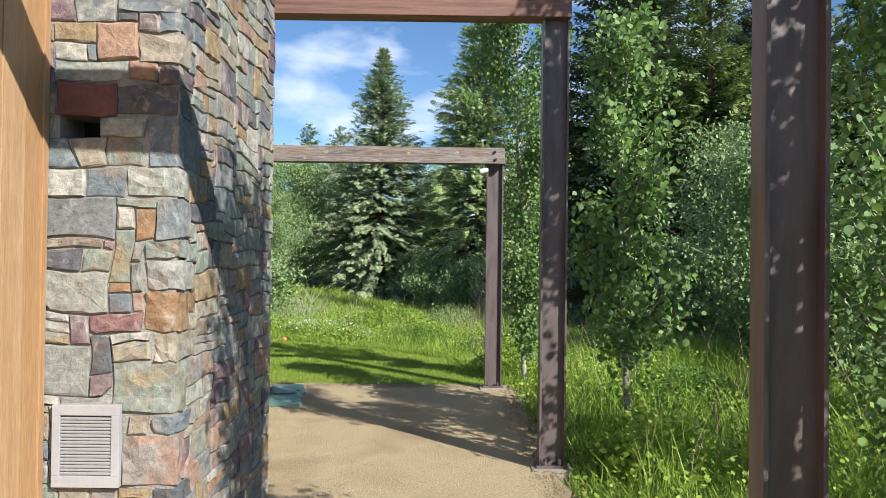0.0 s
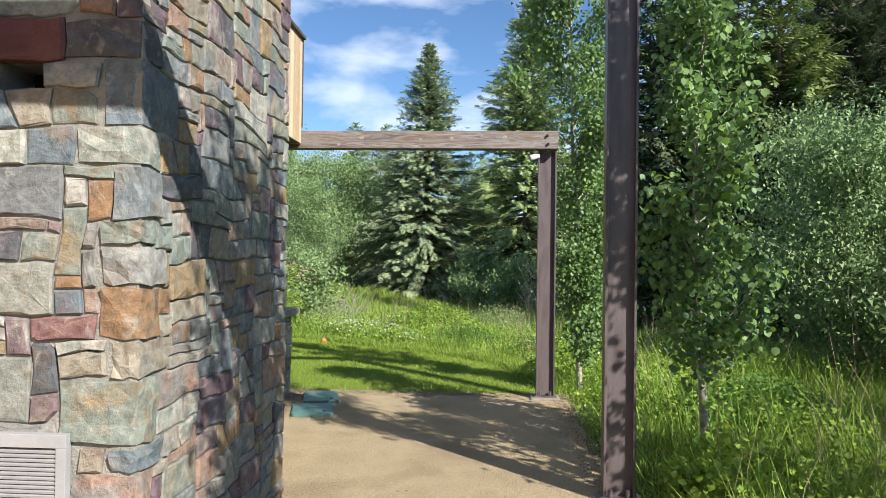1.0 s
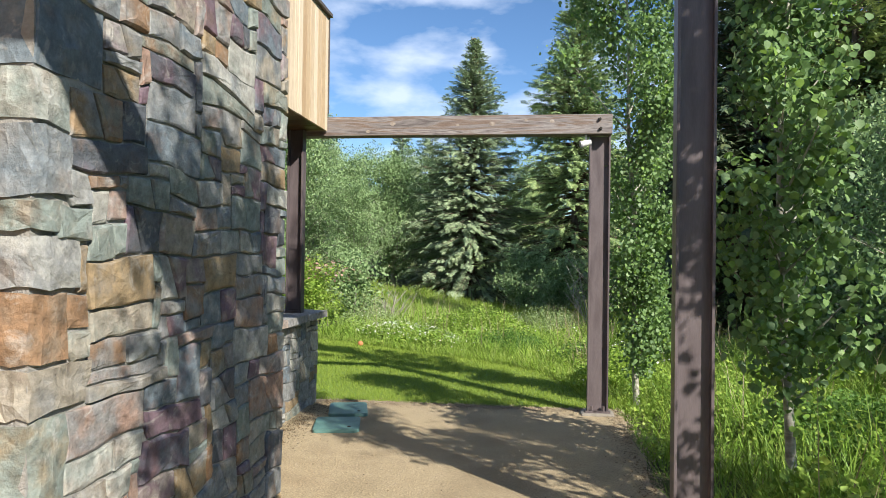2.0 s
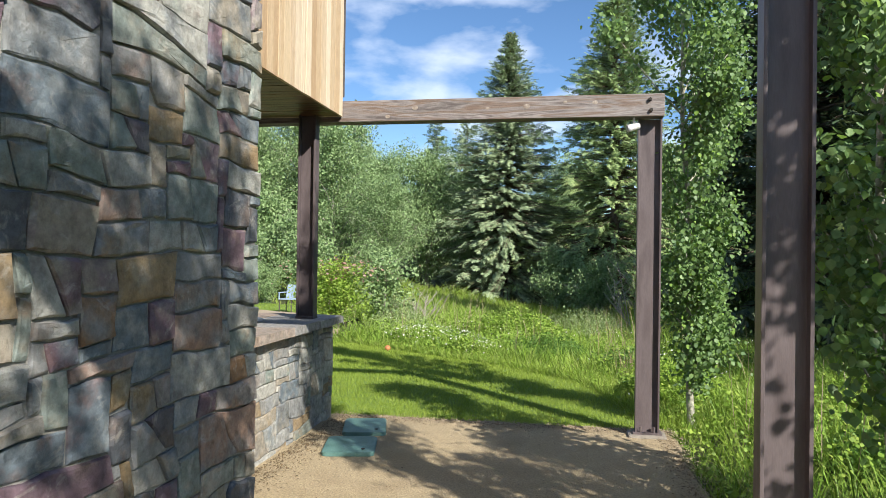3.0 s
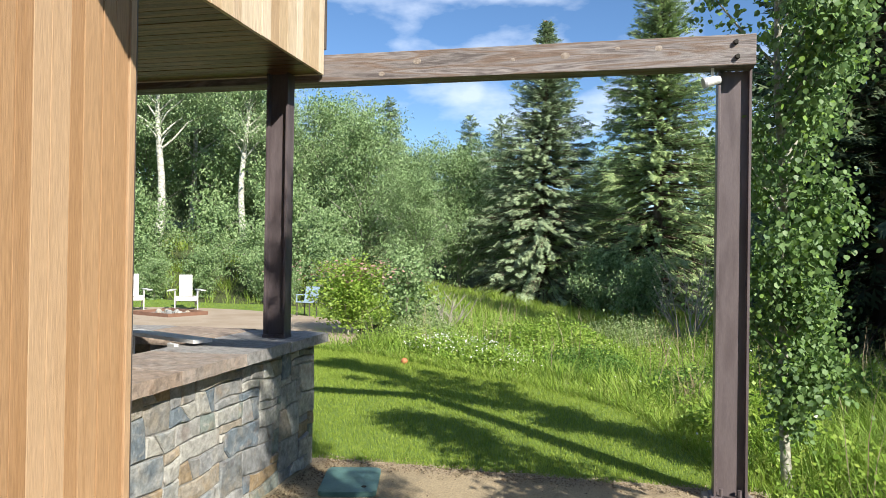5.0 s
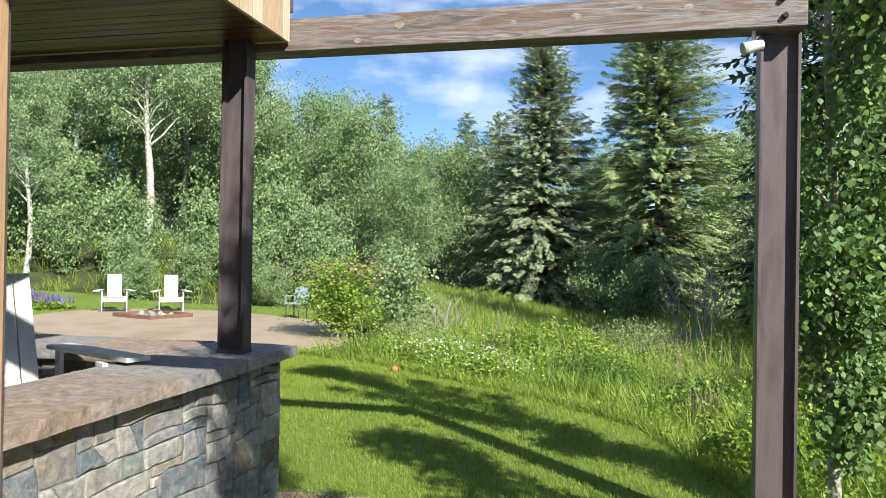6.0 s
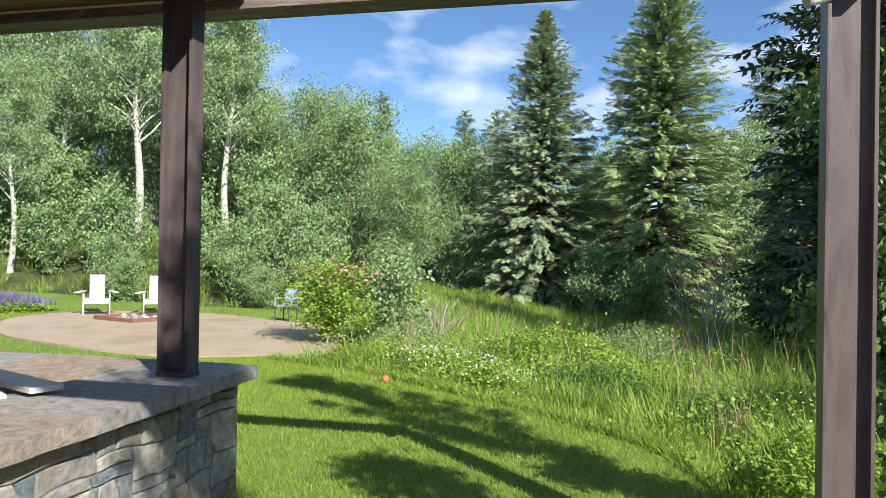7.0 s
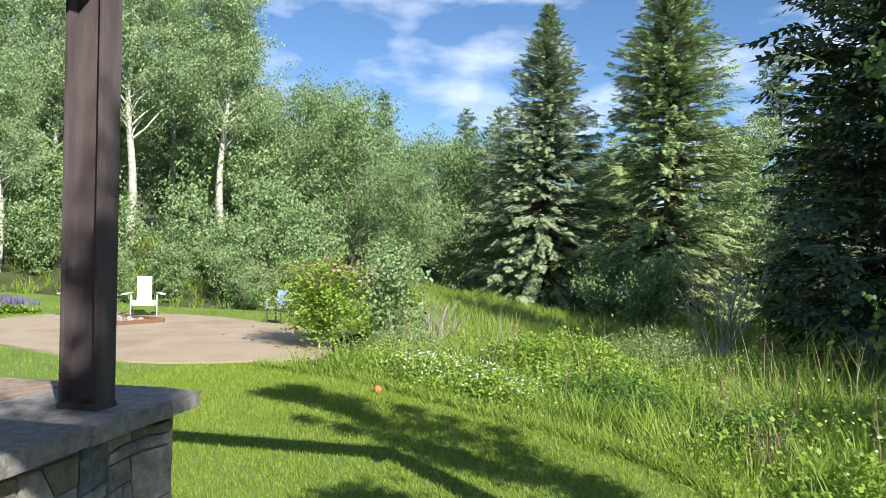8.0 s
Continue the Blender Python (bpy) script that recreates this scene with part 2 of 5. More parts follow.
# pine and wood's-edge fir: the wood's shade is put into the needle colour
M_PINE = material("shaded_pine_needles", [(0.045, 0.075, 0.05), (0.085, 0.125, 0.068), (0.15, 0.19, 0.085)], 3, 0.6, 0, 60, by="island", leafy=0.18, spec=0.3)
M_SHADEFIR = material("shaded_fir_needles", [(0.075, 0.12, 0.045), (0.16, 0.225, 0.075), (0.27, 0.33, 0.10)], 3, 0.6, 0, 60, by="island", leafy=0.2, spec=0.3)
M_CONE_TIP = material("cone_brown", [(0.24, 0.15, 0.07), (0.17, 0.12, 0.05)], 3, 0.8, 0, 60, by="island")
M_BARK = material("conifer_bark", [(0.10, 0.075, 0.055), (0.16, 0.12, 0.09)], 6, 0.95, 0.8, 25, stretch=(2, 2, 0.5))
M_BIRCHBARK = material("aspen_bark", [(0.50, 0.50, 0.43), (0.62, 0.61, 0.54), (0.30, 0.30, 0.25), (0.56, 0.55, 0.48)], 5, 0.8, 0.4, 30, stretch=(1, 1, 2), speck=0.5)
M_YOUNGBARK = material("young_aspen_bark", [(0.28, 0.28, 0.23), (0.40, 0.39, 0.33), (0.17, 0.165, 0.13)], 6, 0.8, 0.4, 30, stretch=(1, 1, 2), speck=0.5)
M_TWIG = material("bare_twigs", [(0.42, 0.39, 0.34), (0.28, 0.25, 0.21)], 8, 0.9, 0.3, 40)
M_WHITEWOOD = material("white_painted_wood", [(0.50, 0.50, 0.49), (0.60, 0.60, 0.58)], 4, 0.5, 0.15, 40, speck=0.2)
M_BLUEWOOD = material("pale_blue_plastic", [(0.27, 0.36, 0.46), (0.32, 0.42, 0.52)], 4, 0.45, 0.1, 40, speck=0.1)
M_VENT = material("grey_painted_metal", [(0.33, 0.335, 0.36), (0.38, 0.385, 0.41)], 6, 0.45, 0.1, 50, speck=0.12, metal=0.1)
# near-black for the flue hollow, the vent's backing and bolt heads
M_DARK = material("near_black", [(0.02, 0.018, 0.016), (0.04, 0.035, 0.03)], 6, 0.9, 0.3, 40)
M_LID = material("green_plastic_lid", [(0.075, 0.16, 0.145), (0.11, 0.215, 0.195), (0.09, 0.19, 0.18)], 4, 0.5, 0.2, 60, speck=0.3)
M_RUSTSTEEL = material("rusted_firepit_steel", [(0.16, 0.085, 0.055), (0.22, 0.12, 0.08)], 5, 0.8, 0.3, 40)
M_FLASH = material("dark_flashing", [(0.07, 0.06, 0.055), (0.10, 0.085, 0.075)], 5, 0.5, 0.1, 40)
M_CONCRETE = material("concrete_footing", [(0.20, 0.18, 0.15), (0.27, 0.245, 0.21)], 8, 0.9, 0.5, 60)
M_PETAL = material("white_petals", [(0.75, 0.76, 0.70), (0.80, 0.80, 0.78)], 3, 0.7, 0, 40, by="island", leafy=0.2)
M_LAVENDER = material("violet_petals", [(0.13, 0.11, 0.25), (0.18, 0.15, 0.32)], 3, 0.7, 0, 40, by="island", leafy=0.2)
M_ROSE = material("dusty_pink_blossom", [(0.38, 0.22, 0.17), (0.44, 0.30, 0.25)], 3, 0.7, 0, 40, by="island", leafy=0.2)
M_ORANGE = material("orange_ball_plastic", [(0.42, 0.15, 0.06), (0.48, 0.19, 0.08)], 6, 0.6, 0.1, 40)


# ---------------------------------------------------------------- mesh tools


def mesh_from(name, verts, faces, mat, smooth=False):
    """faces: an array of equal polygons, or a list of them."""
    me = bpy.data.meshes.new(name)
    if isinstance(faces, np.ndarray):
        n, k = faces.shape
        me.vertices.add(len(verts))
        me.vertices.foreach_set("co", np.asarray(verts, dtype=np.float32).ravel())
        me.loops.add(n * k)
        me.loops.foreach_set("vertex_index", faces.astype(np.int32).ravel())
        me.polygons.add(n)
        me.polygons.foreach_set("loop_start", np.arange(0, n * k, k, dtype=np.int32))
        me.update(calc_edges=True)
    else:
        me.from_pydata([tuple(v) for v in verts], [], faces)
        me.update()
    if smooth:
        me.polygons.foreach_set("use_smooth", np.ones(len(me.polygons), dtype=bool))
    if mat:
        me.materials.append(mat)
    return me


def under(ob, parent):
    ob.parent = parent
    ob.matrix_parent_inverse = Matrix()
    return ob


def part(name, bm, mat, parent=None, label=""):
    """Links a bmesh as one object under a thing; places are the parent's own."""
    me = bpy.data.meshes.new(name)
    bm.to_mesh(me)
    bm.free()
    me.materials.append(mat)
    ob = new(name, me)
    if parent:
        under(ob, parent)
    return tagged(ob, label) if label else ob


def part_np(name, verts, faces, mat, parent=None, smooth=False, label="", kind=""):
    ob = new(name, mesh_from(name, verts, faces, mat, smooth))
    if parent:
        under(ob, parent)
    return tagged(ob, label, kind=kind)


def empty(name, m=None):
    ob = new(name)
    ob.empty_display_size = 0.1
    if m is not None:
        ob.matrix_basis = m
    return ob


def box(bm, x0, x1, y0, y1, z0, z1, bevel=0.0):
    r = bmesh.ops.create_cube(bm, size=1.0)
    vs = r["verts"]
    bmesh.ops.scale(bm, vec=(x1 - x0, y1 - y0, z1 - z0), verts=vs)
    bmesh.ops.translate(bm, vec=((x0 + x1) / 2, (y0 + y1) / 2, (z0 + z1) / 2), verts=vs)
    if bevel:
        es = list({e for v in vs for e in v.link_edges})
        bmesh.ops.bevel(bm, geom=es, offset=bevel, segments=2, profile=0.6, affect="EDGES")
    return bm


def box_bm(x0, x1, y0, y1, z0, z1, bevel=0.0):
    return box(bmesh.new(), x0, x1, y0, y1, z0, z1, bevel)


def tube(pts, radii, sides=7):
    """A tapering tube along points: arrays of verts and quads."""
    pts = np.asarray(pts, float)
    n = len(pts)
    vs = np.zeros((n * sides, 3))
    for i in range(n):
        d = pts[min(i + 1, n - 1)] - pts[max(i - 1, 0)]
        d = d / (np.linalg.norm(d) + 1e-9)
        a = np.cross(d, (0.31, 0.95, 0.07) if abs(d[1]) < 0.9 else (1, 0, 0))
        a /= np.linalg.norm(a)
        b = np.cross(d, a)
        th = np.arange(sides) * 2 * np.pi / sides
        vs[i * sides:(i + 1) * sides] = pts[i] + radii[i] * (np.cos(th)[:, None] * a + np.sin(th)[:, None] * b)
    fs = [(i * sides + j, i * sides + (j + 1) % sides, (i + 1) * sides + (j + 1) % sides, (i + 1) * sides + j) for i in range(n - 1) for j in range(sides)]
    return vs, np.array(fs)


def join(pieces):
    vs, fs, k = [], [], 0
    for v, f in pieces:
        vs.append(v)
        fs.append(f + k)
        k += len(v)
    return np.concatenate(vs), np.concatenate(fs)


def turns(yaw, pitch, roll):
    """Rotation matrices, z by yaw after x by pitch after y by roll, from arrays of radians."""
    cy, sy, cp, sp, cr, sr = np.cos(yaw), np.sin(yaw), np.cos(pitch), np.sin(pitch), np.cos(roll), np.sin(roll)
    o, i = np.zeros_like(yaw), np.ones_like(yaw)
    rz = np.stack([np.stack([cy, -sy, o], -1), np.stack([sy, cy, o], -1), np.stack([o, o, i], -1)], -2)
    rx = np.stack([np.stack([i, o, o], -1), np.stack([o, cp, -sp], -1), np.stack([o, sp, cp], -1)], -2)
    ry = np.stack([np.stack([cr, o, sr], -1), np.stack([o, i, o], -1), np.stack([-sr, o, cr], -1)], -2)
    return rz @ rx @ ry


def scatter(tv, tf, places, rot, scale):
    """Many turned and scaled copies of a small shape as one set of verts and polygons."""
    tv, tf = np.asarray(tv, float), np.asarray(tf)
    n, k = len(places), len(tv)
    sc = np.asarray(scale, float)
    sc = sc[:, None, None] if sc.ndim == 1 else sc[:, None, :]
    v = np.einsum("nij,nkj->nki", rot, tv[None] * sc) + np.asarray(places)[:, None, :]
    f = tf[None] + (np.arange(n) * k)[:, None, None]
    return v.reshape(-1, 3), f.reshape(-1, tf.shape[1])


def smooth(a, b, x):
    t = np.clip((np.asarray(x, float) - a) / (b - a), 0, 1)
    return t * t * (3 - 2 * t)


def land(x, y):
    """Height of the ground: level by the house, rising to the wooded bank, falling gently to the spruces."""
    x, y = np.asarray(x, float), np.asarray(y, float)
    up = smooth(23, 40, y - 0.25 * (x + 9)) * smooth(-6.5, -15, x) * 2.6
    down = -0.75 * smooth(11, 30, y + 0.6 * x) * smooth(-7, -1, x)
    far = smooth(48, 120, np.hypot(x, y)) * 9.0
    up = up - 0.15 * smooth(10, 17, y)
    return up + down + far + 0.04 * np.sin(x * 0.9 + 1) * np.sin(y * 0.7) * smooth(12, 20, np.hypot(x, y))


# ---------------------------------------------------------------- ground
def lawn_right(y):
    """The lawn's ragged edge against the meadow."""
    return np.interp(y, [9.0, 10.0, 11.16, 11.74, 12.75, 13.33, 14.28, 15.23, 15.9, 16.2], [0.75, 0.55, 0.24, 0.02, -0.85, -1.43, -2.58, -3.75, -5.2, -5.6])


P_C, P_U, P_A, P_B = np.array((-9.6, 19.4)), np.array((0.85, -0.53)), 4.9, 2.9     # patio round the fire pit


def patio_in(x, y, grow=0.0):
    dx, dy = x - P_C[0], y - P_C[1]
    u, v = dx * P_U[0] + dy * P_U[1], -dx * P_U[1] + dy * P_U[0]
    return (u / (P_A + grow)) ** 2 + (v / (P_B + grow)) ** 2 < 1


def sheet(name, outline, mat, z, label, category):
    """A flat laid surface with a slightly ragged rim that turns down."""
    n = len(outline)
    v = [(x, y, float(land(x, y)) + z) for x, y in outline] + [(x, y, float(land(x, y)) + z - 0.12) for x, y in outline]
    f = [tuple(range(n))] + [(i, i + n, (i + 1) % n + n, (i + 1) % n) for i in range(n)]
    ob = new(name, mesh_from(name, v, f, mat))
    return tagged(ob, label, category, kind="structure")


gx = np.concatenate([np.linspace(-400, -40, 16)[:-1], np.linspace(-40, 30, 141), np.linspace(30, 400, 16)[1:]])
gy = np.concatenate([np.linspace(-400, -15, 14)[:-1], np.linspace(-15, 60, 151), np.linspace(60, 500, 18)[1:]])
GX, GY = np.meshgrid(gx, gy)
GZ = land(GX, GY) - 0.06
nx = len(gx)
gi = (np.arange(len(gy) - 1)[:, None] * nx + np.arange(nx - 1)[None]).ravel()
ground = part_np("ground", np.stack([GX, GY, GZ], -1).reshape(-1, 3), np.stack([gi, gi + 1, gi + nx + 1, gi + nx], -1), M_SOIL, smooth=True)
tagged(ground, "green meadow ground rising to a wooded bank", "ground", kind="structure")

# turf follows the land in small steps so that the blades stand on it
lx, ly = np.meshgrid(np.linspace(-20, 1.0, 85), np.linspace(9.03, 24.5, 63))
lm = (lx <= lawn_right(ly)) & ((ly < 16.9) | (lx < -5.4))
li = [(r * 85 + c, r * 85 + c + 1, (r + 1) * 85 + c + 1, (r + 1) * 85 + c) for r in range(62) for c in range(84) if lm[r, c] and lm[r, c + 1] or (lm[r + 1, c] and lm[r, c])]
lawn = part_np("lawn", np.stack([lx, ly, land(lx, ly) + 0.0], -1).reshape(-1, 3), np.array(li), M_TURF, smooth=True)
tagged(lawn, "closely mown bright green lawn in sun", "lawn", kind="structure")

gravel_rim = [(0.88 + 0.03 * math.sin(y * 5.3) + 0.02 * math.sin(y * 13), y) for y in np.linspace(-8, 9.0, 60)]
gravel_rim += [(x, 9.04 + 0.025 * math.sin(x * 7) + 0.02 * math.sin(x * 17)) for x in np.linspace(0.86, -2.25, 24)]
gravel_rim += [(-2.25, -8)]
path = sheet("gravel_path", gravel_rim, M_GRAVEL, 0.012, "tan decomposed granite path with fine grit", "path")

patio_rim = []
for a in np.linspace(0, 2 * math.pi, 72, endpoint=False):
    u, v = P_A * math.cos(a) * (1 + 0.02 * math.sin(5 * a)), P_B * math.sin(a)
    patio_rim.append((P_C[0] + u * P_U[0] - v * P_U[1], P_C[1] + u * P_U[1] + v * P_U[0]))
patio = sheet("patio", patio_rim, M_PATIO, 0.03, "pale tan concrete patio around the fire pit", "patio")


# ---------------------------------------------------------------- stone masonry
def rough_stone(rs, u0, v0, w, h, proud, width, deep=0.05, outline=None):
    """One hand-split stone: u across, v up, n out of the wall. Neighbours share the same wavering joint lines; the face is flat but chipped."""
    def waver(x, y):
        a, b = u0 + x, v0 + y
        k = min(1.0, max(0.0, min(a, width - a) / 0.06))
        j = min(1.0, max(0.0, min(a, width - a) / 0.25))
        n0 = noise.noise_vector(Vector((a * 2.3, b * 2.3, width * 7)))
        p, q = Vector((a * 5.5, b * 5.5, width * 3)), Vector((a * 17, b * 17, width * 5))
        n1, n2 = noise.noise_vector(p), noise.noise_vector(q)
        return x + k * (0.030 * n0.x + 0.021 * n1.x + 0.008 * n2.x), y + j * 0.040 * n0.y + 0.018 * n1.y + 0.008 * n2.y
    q = list(outline) if outline else [(0, 0), (w, 0), (w, h), (0, h)]
    if not outline and rs.random() < 0.28 and min(w, h) > 0.07:      # a corner knocked off
        k = rs.randrange(4)
        c = rs.uniform(0.15, 0.4) * min(w, h)
        x, y = q[k]
        sx, sy = (c if x == 0 else -c), (c if y == 0 else -c)
        cut = [(x, y + sy), (x + sx, y)] if k in (0, 2) else [(x + sx, y), (x, y + sy)]
        q[k:k + 1] = cut
    ring = []
    for i in range(len(q)):
        (ax, ay), (bx, by) = q[i], q[(i + 1) % len(q)]
        k = max(1, min(5, int(math.hypot(bx - ax, by - ay) / 0.055)))
        ring += [(ax + (bx - ax) * t / k, ay + (by - ay) * t / k) for t in range(k)]
    ring = [waver(x, y) for x, y in ring]
    ring = [(x + rs.uniform(-.002, .002), y + rs.uniform(-.002, .002)) for x, y in ring]
    n = len(ring)
    cx, cy = sum(p[0] for p in ring) / n, sum(p[1] for p in ring) / n
    tx, ty = rs.uniform(-.35, .35) * proud / max(w, .05), rs.uniform(-.4, .4) * proud / max(h, .05)
    v = [(x, y, -deep) for x, y in ring] + [(x, y, proud * rs.uniform(0.35, 0.75)) for x, y in ring]
    for x, y in ring:
        d = math.hypot(x - cx, y - cy) + 1e-6
        s = max(0.5, 1 - rs.uniform(0.004, 0.013) / d)
        X, Y = cx + (x - cx) * s, cy + (y - cy) * s
        v.append((X, Y, proud * rs.uniform(0.8, 1.12) + tx * (X - cx) + ty * (Y - cy)))
    m = 3 * n
    for x, y in ring:
        X, Y = cx + (x - cx) * 0.5 + rs.uniform(-.01, .01), cy + (y - cy) * 0.5 + rs.uniform(-.005, .005)
        v.append((X, Y, proud * rs.uniform(0.86, 1.16) + tx * (X - cx) + ty * (Y - cy)))
    v.append((cx, cy, proud * rs.uniform(0.97, 1.06)))
    f = []
    for i in range(n):
        k = (i + 1) % n
        f += [(i, k, n + k, n + i), (n + i, n + k, 2 * n + k, 2 * n + i), (2 * n + i, 2 * n + k, m + k, m + i), (m + i, m + k, m + n)]
    return v, f


def masonry(parent, origin, across, out, width, height, mat, seed, fixed=(), cell=0.045, wmax=9, hmax=6, name="stone", joint=0.004, proud=(0.007, 0.020), long=1.0):
    """Mixed rubble laid over a face: first the fixed stones (u, v, w, h, material; material None leaves a gap), then random ones into the room left."""
    rs = random.Random(seed)
    nu, nv = int(round(width / cell)), int(round(height / cell))
    full = np.zeros((nv, nu), bool)
    stones = []
    for u, v, w, h, m in fixed:
        a, b = int(round(u / cell)), int(round(v / cell))
        c, d = max(1, int(round(w / cell))), max(1, int(round(h / cell)))
        full[max(0, b):b + d, max(0, a):a + c] = True
        if m:
            stones.append((u, v, w, h, m))
    for b in range(nv):
        for a in range(nu):
            if full[b, a]:
                continue
            big = rs.random()
            if big < 0.20:
                w, h = rs.randint(5, wmax), rs.randint(3, hmax)
            elif big < 0.60:
                w, h = rs.randint(3, 7), rs.randint(2, 3)
            else:
                w, h = rs.randint(2, 7), rs.randint(1, 2)
            w = max(1, int(round(w * long)))
            k = 0
            while k < w and a + k < nu and not full[b, a + k]:
                k += 1
            if 0 < (k - w) < 2:
                w = k
            w = min(w, k)
            if a + w == nu - 1 and not full[b, nu - 1]:
                w += 1
            h = min(h, nv - b)
            while h > 1 and full[b:b + h, a:a + w].any():
                h -= 1
            full[b:b + h, a:a + w] = True
            stones.append((a * cell, b * cell, w * cell, h * cell, mat))
    A, O = Vector(across), Vector(out)
    R = Matrix((A, Vector((0, 0, 1)), O)).transposed().to_4x4()
    for u, v, w, h, m in stones:
        W, H, g = w - 2 * joint, h - 2 * joint, joint
        shapes = [None]
        if W > 0.17 and H > 0.075 and rs.random() < 0.5:        # cleft by a slanting joint
            a, b = W * rs.uniform(0.3, 0.7), W * rs.uniform(0.3, 0.7)
            a, b = a + 0.22 * H, b - 0.22 * H
            shapes = [[(0, 0), (a - g, 0), (b - g, H), (0, H)], [(a + g, 0), (W, 0), (W, H), (b + g, H)]]
        elif H > 0.13 and rs.random() < 0.55:
            a, b = H * rs.uniform(0.25, 0.75), H * rs.uniform(0.25, 0.75)
            shapes = [[(0, 0), (W, 0), (W, b - g), (0, a - g)], [(0, a + g), (W, b + g), (W, H), (0, H)]]
        if m is not mat:
            shapes = [None]
        p = Vector(origin) + A * (u + joint) + Vector((0, 0, v + joint))
        for sh in shapes:
            vs, fs = rough_stone(rs, u + joint, v + joint, W, H, rs.uniform(*proud), width, outline=sh)
            ob = new(name, mesh_from(name, vs, fs, m))
            ob.matrix_basis = Matrix.Translation(p) @ R
            under(ob, parent)


def quoins(parent, x, y, height, mat, seed, cell):
    """Corner stones that turn the corner where the front (-y) meets the side (+x). Returns the gaps to leave in both faces."""
    rs = random.Random(seed)
    z, flip, front, side = 0.0, False, [], []
    while z < height - 0.05:
        h = cell * rs.randint(2, 5)
        h = min(h, height - z)
        a, b = cell * rs.randint(3, 6), cell * rs.randint(2, 3)
        if flip:
            a, b = b, a
        flip = not flip
        p = rs.uniform(0.010, 0.02)
        bm = box_bm(x - a + 0.008, x + p, y - p, y + b - 0.008, z + 0.007, z + h - 0.007)
        bmesh.ops.subdivide_edges(bm, edges=bm.edges[:], cuts=2, use_grid_fill=True)
        for v in bm.verts:
            v.co += Vector((rs.uniform(-.007, .007), rs.uniform(-.007, .007), rs.uniform(-.006, .006))) + 0.012 * noise.noise_vector(v.co * 6)
            if v.co.x > x + p - 0.012 and v.co.y < y - p + 0.012:
                v.co.x -= 0.008
                v.co.y += 0.008
        part("quoin", bm, mat, parent)
        front.append((a, z, h))
        side.append((b, z, h))
        z += h
    return front, side


# stone pier: front y 3.18, side x -1.15, back y 4.93
TX, TY0, TY1, TH = -1.15, 3.18, 4.93, 4.2
CELL = 0.045
tower = empty("stone_chimney")
tagged(tower, "tall chimney of mixed grey, tan and mauve fieldstone", "chimney")
HX0, HX1, HZ0, HZ1 = -1.67, -1.49, 2.10, 2.21       # small flue opening in the front
for a in ((-2.7, HX0, TY0, TY1, 0, TH), (HX1, TX, TY0, TY1, 0, TH), (HX0, HX1, TY0, TY1, 0, HZ0), (HX0, HX1, TY0, TY1, HZ1, TH), (HX0, HX1, TY0 + 0.3, TY1, HZ0, HZ1)):
    part("mortar_core", box_bm(*a), M_MORTAR, tower)
part("flue_opening", box_bm(HX0, HX1, TY0 + 0.22, TY0 + 0.3, HZ0, HZ1), M_DARK, tower, "near-black hollow in the stonework")
qf, qs = quoins(tower, TX, TY0, TH, M_STONE, 5, CELL)
FW = 1.35                                            # width of the front that can be seen
fixed = [(FW - a, z, a, h, None) for a, z, h in qf if not (0.52 < z + h and z < 0.0)]
fixed += [(0.805, 2.205, 0.33, 0.125, M_REDLINTEL),
          (HX0 + 2.5, HZ0, HX1 - HX0, HZ1 - HZ0, None),
          (0.84, 0.585, 0.30, 0.36, None),
          (0.755, 1.645, 0.295, 0.18, M_SLATE),
          (1.125, 2.355, 0.14, 0.09, M_PINK),
          (1.13, 1.53, 0.20, 0.18, M_PINK),
          (0.995, 2.445, 0.27, 0.18, M_PINK),
          (0.77, 1.35, 0.33, 0.18, M_SAGE),
          (0.77, 0.99, 0.225, 0.225, M_SAGE),
          (1.035, 0.99, 0.225, 0.18, M_SAGE),
          (1.17, 0.72, 0.18, 0.225, M_OCHRE),
          (0.995, 1.26, 0.27, 0.09, M_MAUVE)]
snug = []
for u, v, w, h, m in fixed:
    if m:
        u, v, h = round(u / CELL) * CELL, round(v / CELL) * CELL, round(h / CELL) * CELL
        w = round(min([w] + [FW - a - u for a, z, k in qf if z < v + h - 0.01 and z + k > v + 0.01]) / CELL) * CELL
        if w < 0.1:
            continue
    snug.append((u, v, w, h, m))
fixed = snug
masonry(tower, (-2.5, TY0, 0), (1, 0, 0), (0, -1, 0), FW, TH, M_STONE, 11, fixed, CELL)
masonry(tower, (TX, TY0, 0), (0, 1, 0), (1, 0, 0), TY1 - TY0, TH, M_STONE, 26, [(0, z, b, h, None) for b, z, h in qs], CELL, 8, 4, long=1.35)

# louvred vent set in the chimney front
vent = empty("wall_vent", pose(-1.66, TY0 - 0.03, 0.59))
tagged(vent, "grey painted metal louvred vent in the stone chimney", "vent")
bm = bmesh.new()
for a in ((0, 0.29, 0, 0.05), (0, 0.29, 0.31, 0.355), (0, 0.035, 0.05, 0.31), (0.255, 0.29, 0.05, 0.31)):
    box(bm, a[0], a[1], -0.012, 0.02, a[2], a[3], 0.002)
part("vent_frame", bm, M_VENT, vent)
part("vent_backing", box_bm(0.03, 0.26, 0.014, 0.022, 0.045, 0.315), M_DARK, vent)
slat_me = None
